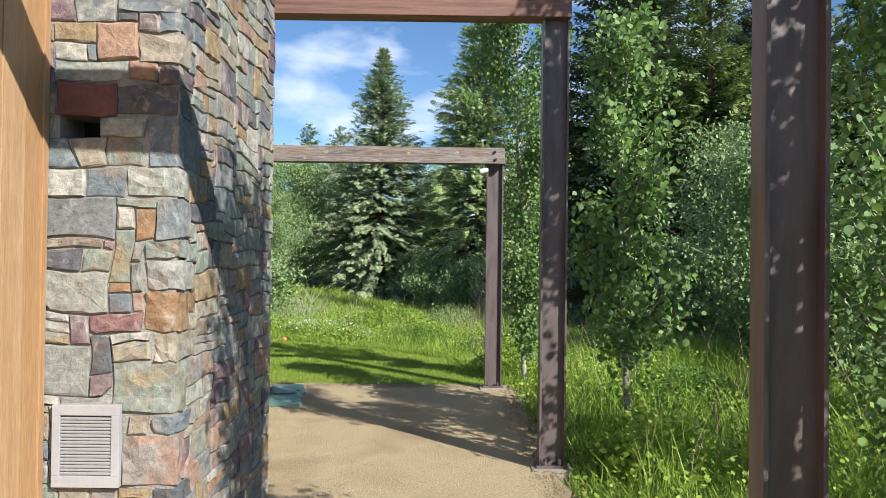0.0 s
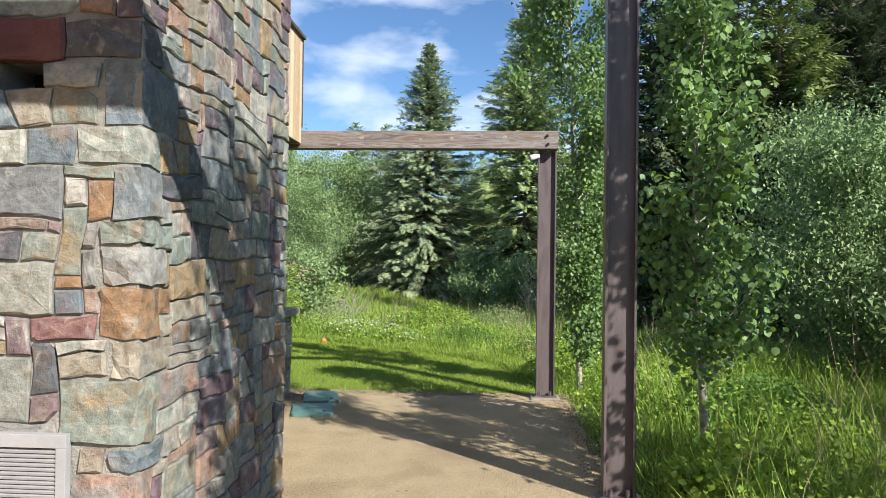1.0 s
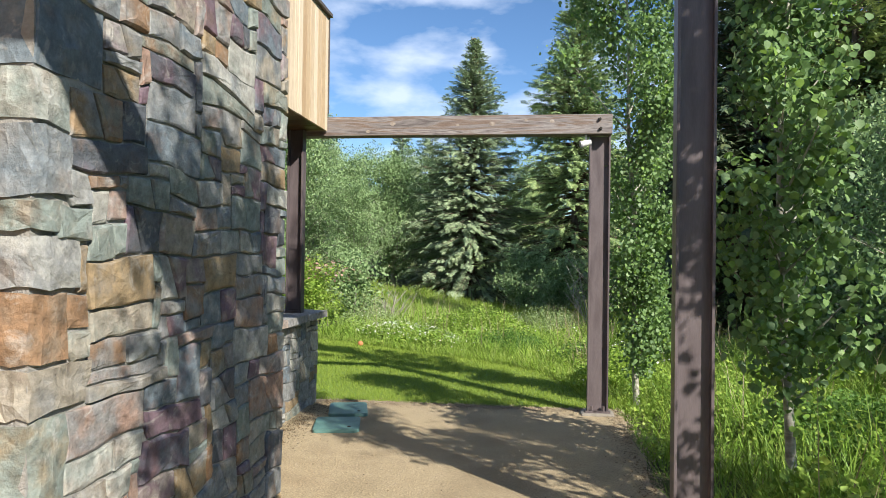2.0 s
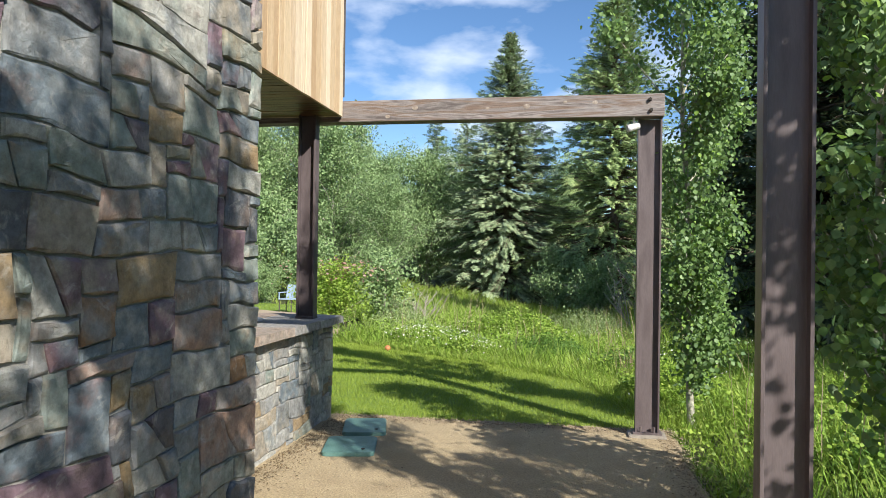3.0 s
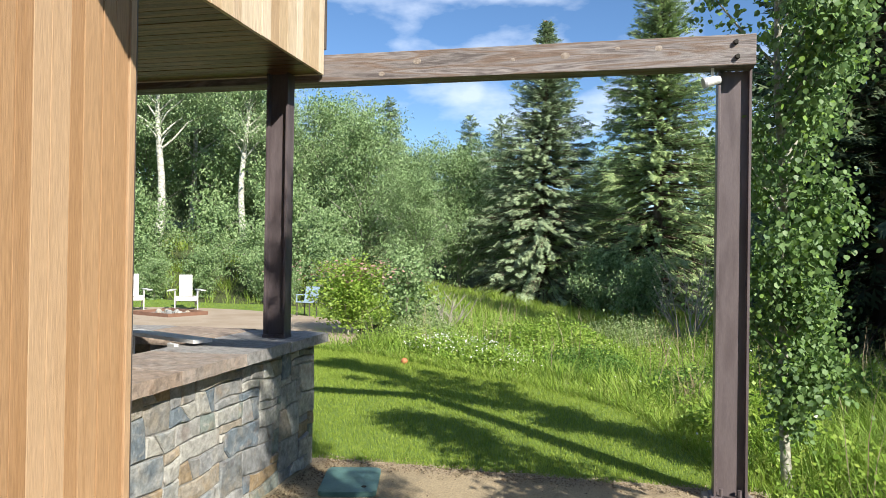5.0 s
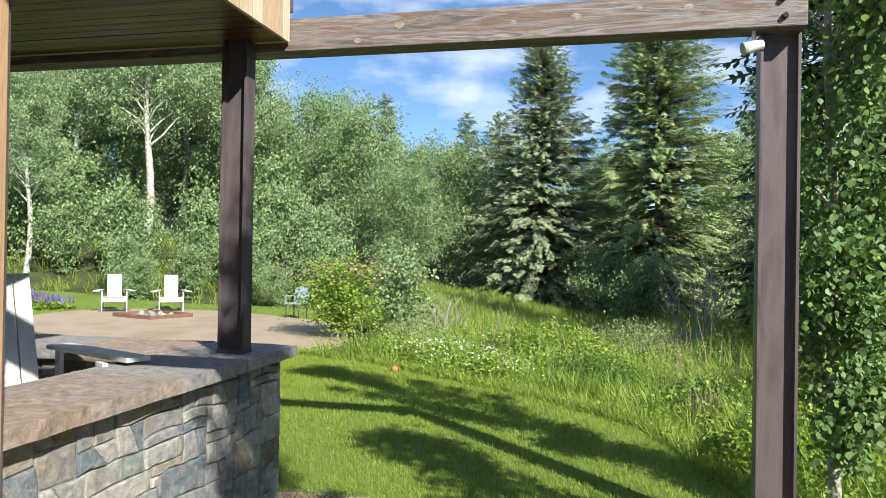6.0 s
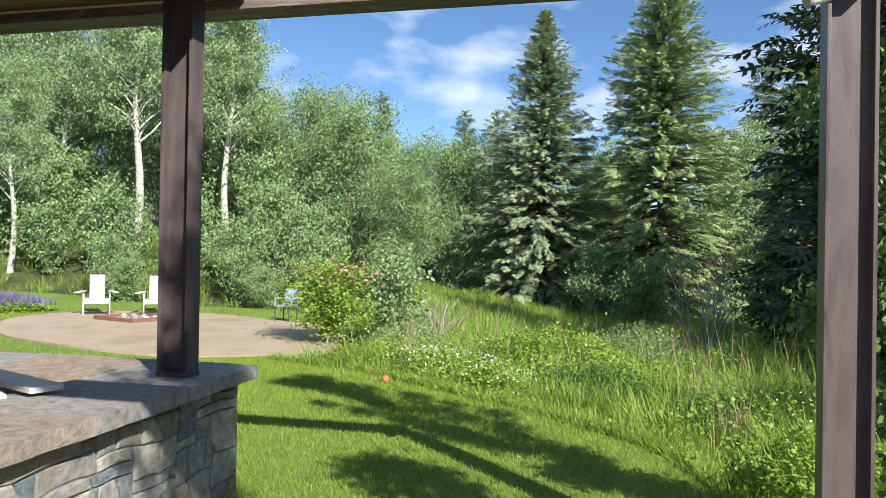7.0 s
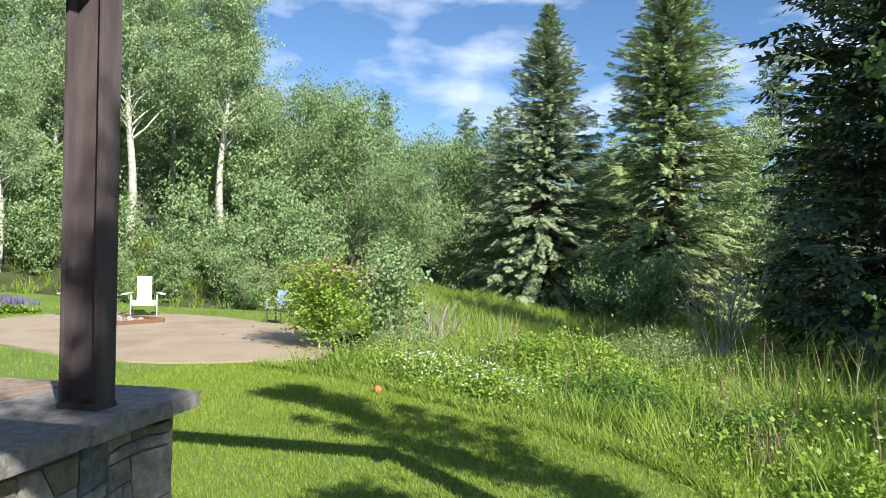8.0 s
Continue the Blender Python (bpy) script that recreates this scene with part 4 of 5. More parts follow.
young_aspen(1.72, 6.7, 3.9, 61, "slim young aspen with pale trunk and round green leaves", 0.38, 6600, 0.5, 250, 0.052)
young_aspen(1.14, 9.35, 5.0, 62, "slim young aspen crowding a pergola post", 0.62, 25000, 0.35, 250, 0.036, (-0.22, -0.32), 0.55)
# stands out of view; height set so its shadow reaches gravel and wall post
young_aspen(2.65, 3.7, 7.0, 63, "tall young aspen with its crown above the posts", 0.42, 6500, 2.7)
young_aspen(2.78, 4.2, 3.5, 68, "young aspen with dark shaded leaves by a post", 0.38, 4200, 0.1)
# unseen aspens, 64 and 67 placed to dapple the chimney and near post
young_aspen(1.95, 1.25, 5.2, 64, "young aspen casting dappled shade on stone", 0.45, 5200, 0.4)
young_aspen(1.74, 1.6, 4.6, 67, "leafy young aspen shading a post", 0.36, 2200, 0.3)
# 66 is never in view, added only for the shade it throws
young_aspen(4.6, 3.3, 5.2, 66, "unseen young aspen added for its shade", 0.5, 8000, 0.3)
young_aspen(1.95, -3.2, 5.0, 65, "young aspen along the gravel path", 0.42, 4200, 0.4)

# conifers
spruce_a = conifer("spruce_tree", 13.6, 4.5, 71, M_SPRUCE, "tall grey-green spruce with cones at its tip", 1150, 25, 0.36, 0.36, tip=M_CONE_TIP, power=1.0)
spruce_a.matrix_basis = pose(-3.15, 38.9, float(land(-3.15, 38.9)))
fir_b = conifer("fir_tree", 15.5, 4.6, 72, M_FIR, "tall yellow-green fir with open layered branches", 950, 25, 0.30, 0.38, power=0.85)
fir_b.matrix_basis = pose(2.0, 37.0, float(land(2.0, 37.0)))
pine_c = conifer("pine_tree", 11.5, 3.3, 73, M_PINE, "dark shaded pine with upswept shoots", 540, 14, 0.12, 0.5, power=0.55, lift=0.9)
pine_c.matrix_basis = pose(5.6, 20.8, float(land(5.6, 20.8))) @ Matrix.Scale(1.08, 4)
spruce_d = conifer("spruce_tree", 9.0, 2.0, 74, M_SHADEFIR, "fir at the wood's edge, its green darkened for shade", 330, 13, 0.3, 0.42)
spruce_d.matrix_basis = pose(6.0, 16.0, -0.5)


spruce_e = conifer("spruce_tree", 13.6, 3.3, 75, M_SPRUCE, "distant spruce rising over the deciduous trees", 260, 9, 0.36, 0.85)
spruce_e.matrix_basis = pose(-24, 48, float(land(-24, 48)))


def again(ob, x, y, yaw, s, label=""):
    o = copy_thing(ob, pose(x, y, float(land(x, y)) - 0.05, 0, 0, yaw) @ Matrix.Scale(s, 4))
    if label:
        tagged(o, label)
    return o


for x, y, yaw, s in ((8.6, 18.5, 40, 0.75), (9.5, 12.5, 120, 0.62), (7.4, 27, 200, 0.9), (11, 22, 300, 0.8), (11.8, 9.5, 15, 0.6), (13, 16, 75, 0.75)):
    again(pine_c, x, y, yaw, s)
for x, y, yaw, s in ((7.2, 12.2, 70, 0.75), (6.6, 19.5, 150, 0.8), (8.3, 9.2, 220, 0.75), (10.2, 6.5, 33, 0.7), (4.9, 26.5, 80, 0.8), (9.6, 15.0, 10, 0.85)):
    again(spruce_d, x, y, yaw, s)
for x, y, yaw, s in ((-17.5, 60, 30, 0.80), (-10.8, 60, 100, 0.78), (-7.0, 51, 160, 0.80), (8.5, 48, 90, 1.0), (13, 40, 10, 1.0)):
    again(spruce_e, x, y, yaw, s)
for x, y, yaw, s in ((-19.5, 41, 60, 0.95), (14, 31, 60, 1.0)):
    again(spruce_e, x, y, yaw, s)

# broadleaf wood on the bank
asp_1 = broadleaf("aspen_tree", 10.5, 1.9, 81, M_ASPEN_FAR, "mature aspen with white trunk and crown paled for haze", 30000, 0.34, 34, 0.11, 0.17, 0.85, shape=FLAKE_V, face=FLAKE_F)
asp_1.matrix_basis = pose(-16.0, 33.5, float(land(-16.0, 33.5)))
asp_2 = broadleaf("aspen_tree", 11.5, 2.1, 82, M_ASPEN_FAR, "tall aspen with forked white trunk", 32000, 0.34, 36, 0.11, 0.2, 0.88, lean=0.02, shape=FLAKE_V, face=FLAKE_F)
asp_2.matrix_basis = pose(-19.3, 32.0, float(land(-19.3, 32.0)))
wil = broadleaf("willow_tree", 6.2, 2.6, 83, M_WILLOW, "rounded grey-green willow at the wood's edge", 27000, 0.06, 40, 0.115, 0.11, 0.85, bark=M_TWIG, shape=FLAKE_V, face=FLAKE_F)
wil.matrix_basis = pose(-10.8, 35.0, float(land(-10.8, 35.0)))
bush = broadleaf("shrub", 2.0, 1.15, 84, M_WILLOW, "wild leafy shrub on the bank", 6500, 0.03, 18, 0.095, 0.03, 0.42, bark=M_TWIG, category="shrub", group="wild shrubs", shape=FLAKE_V, face=FLAKE_F)
bush.matrix_basis = pose(-12.0, 27.0, float(land(-12.0, 27.0)))
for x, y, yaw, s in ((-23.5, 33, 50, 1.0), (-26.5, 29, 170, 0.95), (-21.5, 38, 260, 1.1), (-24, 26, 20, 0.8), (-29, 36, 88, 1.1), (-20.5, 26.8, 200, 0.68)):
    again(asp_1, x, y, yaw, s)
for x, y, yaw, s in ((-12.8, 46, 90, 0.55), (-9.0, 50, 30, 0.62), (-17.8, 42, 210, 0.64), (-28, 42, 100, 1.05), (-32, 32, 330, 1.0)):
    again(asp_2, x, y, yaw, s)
for x, y, yaw, s in ((-7.6, 40.5, 70, 1.05), (-8.2, 33.5, 190, 0.72), (-13.6, 38, 120, 1.02), (-5.8, 46, 300, 1.05), (-10.5, 44, 10, 0.95), (-16.5, 37.5, 80, 0.85), (0.5, 50, 40, 1.3), (-1, 44, 99, 0.9), (6.0, 45, 22, 1.3), (-18, 45, 5, 0.9), (-23, 41, 50, 1.3), (-26, 37, 100, 1.2), (-22, 35, 150, 1.0), (-31, 40, 10, 1.4), (-14.5, 42, 77, 0.8), (-27, 47, 60, 1.5), (-29, 29, 33, 1.1), (4.7, 10.2, 20, 0.5), (5.6, 13.2, 140, 0.62)):
    again(wil, x, y, yaw, s)
for i, (x, y, s) in enumerate(((-9.2, 26.6, 1.0), (-14.3, 28.2, 1.2), (-16.8, 27.5, 1.3), (-19.0, 27.0, 1.1), (-10.6, 29.5, 1.3), (-7.4, 28.8, 0.9), (-12.8, 31, 1.4), (-18, 28.5, 1.0), (-11, 25.6, 0.7), (-13, 25.4, 0.75), (-14.2, 24.4, 0.6), (-9.8, 24.6, 0.55), (-8.4, 25.5, 0.7), (-15.2, 25.2, 0.8), (-21.6, 24.5, 1.2), (5.2, 9.0, 0.9), (5.6, 12.6, 1.0), (4.6, 6.3, 0.8), (5.4, 15.2, 1.0), (4.2, 20.5, 0.9), (1.0, 31, 1.1), (-0.6, 34.5, 1.2), (5.2, 30, 1.4), (6.2, 5.2, 1.2), (7.0, 9.6, 1.5), (-24, 30, 1.6), (-22, 28, 1.4), (-26, 26, 1.5), (-22.5, 32, 1.7), (-17.5, 35, 1.8), (-14.5, 34.5, 1.7), (-25, 34, 1.8))):
    again(bush, x, y, i * 67, s)


# ---------------------------------------------------------------- grass
BLADE_V = [(-0.5, 0, 0), (0.5, 0, 0), (0.38, 0.10, 0.55), (-0.38, 0.10, 0.55), (0, 0.34, 1.0)]
BLADE_T = [(0, 1, 2), (0, 2, 3), (3, 2, 4)]
SHORT_V = [(-0.5, 0, 0), (0.5, 0, 0), (0, 0.35, 1.0)]
SHORT_T = [(0, 1, 2)]


def grass(name, P, h, w, mat, label, category, seed, tv=BLADE_V, tf=BLADE_T, tilt=0.22):
    r = np.random.default_rng(seed)
    n = len(P)
    rot = turns(r.uniform(0, 2 * np.pi, n), r.normal(0, tilt, n), r.normal(0, tilt, n))
    v, f = scatter(tv, tf, P, rot, np.stack([w, h, h], -1))
    ob = part_np(name, v, f, mat)
    return tagged(ob, label, category, kind="stuff")


def field(r, n, x0, x1, y0, y1):
    x, y = r.uniform(x0, x1, n), r.uniform(y0, y1, n)
    return x, y


# mown lawn, thicker near the path
r = np.random.default_rng(5)
x = np.concatenate([r.uniform(-6.5, 0.9, 170000), r.uniform(-16, -2, 40000)])
y = np.concatenate([9.05 + 8.0 * r.random(170000) ** 1.25, r.uniform(14, 24.4, 40000)])
ok = (x < lawn_right(y) + 0.02) & ~patio_in(x, y, 0.02) & ((y < 16.9) | (x < -5.4))
x, y = x[ok], y[ok]
n = len(x)
far = smooth(9, 17, y)
grass("lawn_grass", np.stack([x, y, land(x, y) - 0.004], -1), r.uniform(0.025, 0.05, n) * (1 + 0.25 * far), r.uniform(0.005, 0.008, n) * (1 + 1.2 * far), M_LAWN, "short mown lawn grass blades", "grass", 51, SHORT_V, SHORT_T, 0.4)


def meadow_ok(x, y):
    right = (x > 0.93) & (y < 9.1)
    beyond = (y >= 9.1) & (x > lawn_right(y) + 0.02) & ((y < 16.2) | ~patio_in(x, y, 0.25))
    back = (y > 16.0) & ~patio_in(x, y, 0.9) & ((x > -6.4) | (y > 24.3))
    return right | (beyond & (y < 16.2)) | back


# meadow: grass in tufts that arch outwards, by the posts and on the wide bank beyond the lawn
def tufted(name, seed, count, area, each, mat, label, share):
    """Tufts scattered over an area (x0, x1, y0, y1); share keeps patches of one kind apart from another."""
    r = np.random.default_rng(seed)
    cx, cy = field(r, count, *area)
    lump = np.sin(cx * 1.1 + 0.6 * np.sin(cy * 0.8)) * np.sin(cy * 0.9 + 1.3) + 0.5 * np.sin(cx * 2.9 + cy * 1.7) + 0.35 * np.sin(cx * 5.3 - cy * 4.1)
    kind = np.sin(cx * 0.8 + 2.1 * share) * np.sin(cy * 0.62 + 3.3 * share) + 0.6 * r.normal(0, 1, count)
    ok = meadow_ok(cx, cy) & (kind > -0.35)
    cx, cy, lump = cx[ok], cy[ok], lump[ok]
    m = len(cx)
    rim = np.where(cy > 16.2, 1.0, smooth(0.0, 0.9, np.where(cy < 9.1, cx - 0.9, cx - lawn_right(np.minimum(cy, 16.2)))))
    tall = (0.15 + 0.22 * rim + 0.26 * np.clip(0.5 + 0.6 * lump, 0, 1.2) * rim) * r.uniform(0.6, 1.25, m)
    k = each
    spread = r.uniform(0.05, 0.13, m) * (0.7 + 1.1 * tall)
    d = r.normal(0, 1, (m, k, 2))
    off = d * spread[:, None, None]
    lean = 0.14 + 0.20 * np.hypot(d[..., 0], d[..., 1]) + r.normal(0, 0.12, (m, k))
    yaw = np.arctan2(-d[..., 0], d[..., 1]) + r.normal(0, 0.5, (m, k))
    P = np.stack([cx[:, None] + off[..., 0], cy[:, None] + off[..., 1], np.zeros((m, k))], -1).reshape(-1, 3)
    far = smooth(8, 24, P[:, 1])
    keep = meadow_ok(P[:, 0], P[:, 1])
    P[:, 2] = land(P[:, 0], P[:, 1]) - 0.05
    h = (tall[:, None] * r.uniform(0.5, 1.12, (m, k))).ravel()
    w = r.uniform(0.006, 0.012, m * k) * (1 + 1.0 * far)
    rot = turns(yaw.ravel(), -lean.ravel(), r.normal(0, 0.12, m * k))
    v, f = scatter(BLADE_V, BLADE_T, P[keep], rot[keep], np.stack([w, h, h], -1)[keep])
    return tagged(part_np(name, v, f, mat), label, "grass", kind="stuff")


M_MEADOW_DEEP = material("deep_meadow_blades", [(0.14, 0.26, 0.03), (0.20, 0.34, 0.05), (0.26, 0.39, 0.065)], 3, 0.5, 0, 60, by="island", leafy=0.3, spec=0.3)
tufted("meadow_grass", 521, 2600, (0.93, 5.2, 0.5, 14.5), 20, M_MEADOW, "tall bright green meadow grass", 0.0)
tufted("meadow_grass", 522, 3000, (-7.5, 4.5, 10.0, 28.0), 22, M_MEADOW, "tall bright green meadow grass on the bank", 0.3)
tufted("meadow_grass", 523, 1900, (0.93, 5.2, 0.5, 14.5), 18, M_MEADOW_DEEP, "deep green meadow grass in tufts", 1.0)
tufted("meadow_grass", 524, 1700, (-7.5, 4.5, 10.0, 28.0), 20, M_MEADOW_DEEP, "deep green meadow grass on the bank", 1.4)
tufted("meadow_grass", 525, 1700, (-24.0, 6.0, 22.0, 36.0), 16, M_MEADOW, "rough grass under the trees of the bank", 2.0)
tufted("meadow_grass", 526, 2600, (-8.0, 6.5, 20.0, 37.0), 18, M_MEADOW, "tall grass running back to the spruces", 2.6)

# short undergrowth between the tufts, and a fringe where the mower stops
r = np.random.default_rng(529)
x, y = field(r, 62000, -7.0, 4.6, 9.0, 22.0)
fy = r.uniform(9.1, 16.2, 7000)
x, y = np.concatenate([x, lawn_right(fy) + np.abs(r.normal(0, 0.2, 7000))]), np.concatenate([y, fy])
ok = meadow_ok(x, y)
x, y = x[ok], y[ok]
n = len(x)
grass("undergrowth", np.stack([x, y, land(x, y) - 0.03], -1), r.uniform(0.06, 0.22, n), r.uniform(0.005, 0.010, n) * (1 + 0.8 * smooth(8, 22, y)), M_MEADOW, "short bright grass under the meadow tufts", "grass", 530, tilt=0.38)

# tall seed stalks, some dry
x, y = field(r, 3600, -6.0, 4.8, 2.0, 22.0)
ok = meadow_ok(x, y) & ((y < 9.1) & (x > 1.4) | (y >= 9.1) & (x > lawn_right(np.minimum(y, 16.2)) + 0.7)) & (np.sin(x * 2.3) * np.sin(y * 1.9 + 1) > 0.1)
x, y = x[ok], y[ok]
n = len(x)
grass("dry_grass_stalks", np.stack([x, y, land(x, y) - 0.05], -1), r.uniform(0.6, 1.15, n), r.uniform(0.006, 0.010, n), M_STRAW, "thin straw-coloured grass stalks", "grass", 53, tilt=0.12)

# broad-leaved herbs among the grass
x, y = field(r, 95000, -6.5, 4.6, 1.0, 21.0)
ok = meadow_ok(x, y) & (np.sin(x * 1.7 + 2) * np.sin(y * 1.3) > -0.25)
x, y = x[ok], y[ok]
n = len(x)
rim = smooth(0.0, 0.9, np.where(y < 9.1, x - 0.9, x - lawn_right(np.minimum(y, 16.2))))
P = np.stack([x, y, land(x, y) + r.uniform(0.0, 0.42, n) * (0.25 + 0.75 * rim)], -1)
v, f = scatter(LEAF_V, LEAF_F, P, turns(r.uniform(0, 6.28, n), r.normal(0.1, 0.5, n), r.normal(0, 0.5, n)), r.uniform(0.022, 0.048, n))
tagged(part_np("meadow_herbs", v, f, M_HERB), "broad-leaved green weeds in the meadow", "weeds", kind="stuff")


x, y = field(r, 800, -4.5, 4.0, 9.5, 17.0)
ok = meadow_ok(x, y) & (np.sin(x * 1.3 + 1) * np.sin(y * 1.1 + 2) > 0.0)
x, y = x[ok], y[ok]
n = len(x)
rim = smooth(0.0, 0.9, x - lawn_right(np.minimum(y, 16.2)))
v, f = scatter(ROUND_V, ROUND_F, np.stack([x, y, land(x, y) + 0.12 + 0.35 * rim * r.uniform(0.6, 1.2, n)], -1), turns(r.uniform(0, 6.28, n), r.normal(0.2, 0.5, n), r.normal(0, 0.5, n)), r.uniform(0.012, 0.028, n))
tagged(part_np("wild_flowers", v, f, M_PETAL), "tiny white wild flowers in the meadow", "flowers", kind="stuff")


def herb_clump(name, cx, cy, a, b, yaw, tall, n, leaf, mat, label, bloom=None, blooms=0, bloom_size=0.03, seed=1, spike=False):
    """A mound of leafy stems, with blossom over it."""
    r = np.random.default_rng(seed)
    th = tagged(empty(name, pose(cx, cy, float(land(cx, cy)) - 0.03, 0, 0, yaw)), label, "plant")
    q, t = np.sqrt(r.random(n)), r.uniform(0, 6.28, n)
    top = tall * (1 - 0.55 * q ** 2) * (0.8 + 0.2 * np.sin(t * 3 + 4 * q))
    P = np.stack([a * q * np.cos(t), b * q * np.sin(t), top * r.random(n) ** 0.6], -1)
    v, f = scatter(LEAF_V, LEAF_F, P, turns(r.uniform(0, 6.28, n), r.normal(0.4, 0.5, n), r.normal(0, 0.5, n)), leaf * r.uniform(0.6, 1.4, n))
    part_np("foliage", v, f, mat, th, kind="stuff")
    m = 260
    q, t = np.sqrt(r.random(m)), r.uniform(0, 6.28, m)
    Ps = np.stack([a * 0.9 * q * np.cos(t), b * 0.9 * q * np.sin(t), 0 * q], -1)
    v, f = scatter(BLADE_V, BLADE_T, Ps, turns(r.uniform(0, 6.28, m), r.normal(0, 0.15, m), r.normal(0, 0.15, m)), np.stack([np.full(m, 0.012), np.full(m, tall), tall * (1 - 0.5 * q ** 2)], -1))
    part_np("stem_tuft", v, f, mat, th, kind="stuff")
    if bloom:
        q, t = np.sqrt(r.random(blooms)), r.uniform(0, 6.28, blooms)
        top = tall * (1 - 0.5 * q ** 2) * r.uniform(0.85, 1.12, blooms)
        P = np.stack([a * q * np.cos(t), b * q * np.sin(t), top], -1)
        sc = np.full((blooms, 3), bloom_size) * r.uniform(0.6, 1.3, (blooms, 1))
        if spike:
            sc[:, 2] *= 1
            v, f = scatter(BLADE_V, BLADE_T, P, turns(r.uniform(0, 6.28, blooms), r.normal(0, 0.15, blooms), r.normal(0, 0.15, blooms)), np.stack([np.full(blooms, bloom_size * 0.8), np.full(blooms, bloom_size * 2), np.full(blooms, bloom_size * 5)], -1))
        else:
            v, f = scatter(ROUND_V, ROUND_F, P, turns(r.uniform(0, 6.28, blooms), r.normal(0.2, 0.5, blooms), r.normal(0, 0.5, blooms)), sc)
        part_np("blossom", v, f, bloom, th, kind="stuff")
    return th


herb_clump("white_flowers", -2.35, 15.3, 1.55, 0.6, -42, 0.42, 8000, 0.045, M_HERB, "low mound of white-flowering herbs at the lawn's edge", M_PETAL, 480, 0.026, 91)
herb_clump("weed_clump", -1.0, 16.6, 1.5, 0.9, -38, 0.85, 14000, 0.042, M_HERB, "dense bright green leafy weeds", seed=92)
herb_clump("weed_clump", 1.7, 5.6, 0.5, 0.8, 0, 0.5, 2200, 0.05, M_HERB, "leafy weeds round an aspen's foot", seed=93)
herb_clump("lavender_bed", -16.6, 21.0, 2.3, 0.6, 32, 0.5, 5200, 0.06, M_HERB, "bed of violet lavender beside the patio", M_LAVENDER, 1100, 0.035, 94, True)
herb_clump("weed_clump", 1.15, 10.7, 0.55, 0.7, 0, 0.5, 5600, 0.034, M_HERB, "leafy weeds beside a pergola post", seed=95)


def tuft(x, y, n, tall, spread, mat, label, seed):
    r = np.random.default_rng(seed)
    P = np.stack([x + r.normal(0, spread, n), y + r.normal(0, spread, n), np.full(n, float(land(x, y)) - 0.05)], -1)
    return grass("grass_tuft", P, tall * r.uniform(0.6, 1.1, n), r.uniform(0.006, 0.011, n), mat, label, "grass", seed, tilt=0.10)


tuft(1.55, 14.3, 60, 1.1, 0.2, M_MEADOW, "tuft of tall upright reed grass", 111)
tuft(2.3, 14.9, 50, 1.15, 0.18, M_MEADOW, "tuft of tall upright reed grass", 112)
tuft(0.5, 15.2, 140, 0.8, 0.4, M_MEADOW, "tuft of tall upright reed grass", 113)
tuft(0.75, 12.0, 40, 0.55, 0.08, M_STRAW, "tuft of dry reddish grass", 114)
tuft(1.5, 4.6, 60, 0.6, 0.15, M_MEADOW, "tuft of tall grass by the path", 115)

M_HERB_DARK = material("deep_green_herb_leaves", [(0.08, 0.18, 0.03), (0.13, 0.25, 0.045), (0.17, 0.29, 0.06)], 3, 0.5, 0, 60, by="island", leafy=0.35)
M_HERB_PALE = material("grey_green_herb_leaves", [(0.24, 0.34, 0.12), (0.31, 0.40, 0.16), (0.37, 0.45, 0.21)], 3, 0.5, 0, 60, by="island", leafy=0.35)
for i, (x, y, a, b, tall, leaf, m) in enumerate(((-3.6, 17.9, 1.1, 0.6, 0.65, 0.05, M_HERB_PALE), (-0.3, 14.7, 0.9, 0.5, 0.5, 0.045, M_HERB_DARK), (1.6, 16.6, 1.2, 0.7, 0.8, 0.055, M_HERB),
                                                 (0.4, 19.0, 1.4, 0.8, 0.9, 0.055, M_HERB_PALE), (-2.4, 20.2, 1.5, 0.8, 0.75, 0.05, M_HERB), (2.6, 12.2, 0.8, 0.6, 0.55, 0.05, M_HERB_DARK),
                                                 (0.9, 12.9, 0.6, 0.5, 0.42, 0.045, M_HERB_DARK), (2.7, 8.0, 0.8, 0.7, 0.5, 0.06, M_HERB_DARK), (-4.6, 21.5, 1.3, 0.8, 0.8, 0.05, M_HERB_PALE))):
    herb_clump("weed_clump", x, y, a, b, -38, tall, 7500, 0.58 * leaf, m, ("grey-green", "deep green", "bright green")[(m is M_HERB_DARK) + 2 * (m is M_HERB)] + " leafy weeds in the meadow grass", seed=120 + i)

# rose thicket by the fire-pit patio
rose = broadleaf("rose_bush", 1.35, 0.8, 96, M_HERB, "rambling rose bush with faded pink blossom", 7500, 0.03, 24, 0.055, 0.02, 0.40, bark=M_TWIG, category="shrub", group="patio shrubs")
rose.matrix_basis = pose(-5.35, 18.2, -0.05) @ Matrix.Diagonal((1.05, 1.0, 0.84, 1.0))
rr = np.random.default_rng(97)
nb = 420
P = np.stack([rr.normal(0.2, 0.55, nb), rr.normal(0, 0.5, nb), 1.45 + rr.normal(0, 0.16, nb)], -1)
v, f = scatter(ROUND_V, ROUND_F, P, turns(rr.uniform(0, 6.28, nb), rr.normal(0, 0.5, nb), rr.normal(0, 0.5, nb)), rr.uniform(0.04, 0.075, nb))
part_np("blossom", v, f, M_ROSE, rose, kind="stuff")
r2 = broadleaf("rose_bush", 1.25, 0.75, 98, M_WILLOW, "grey-leaved shrub with bare twigs", 2300, 0.03, 26, 0.07, 0.02, 0.34, bark=M_TWIG, category="shrub", group="patio shrubs")
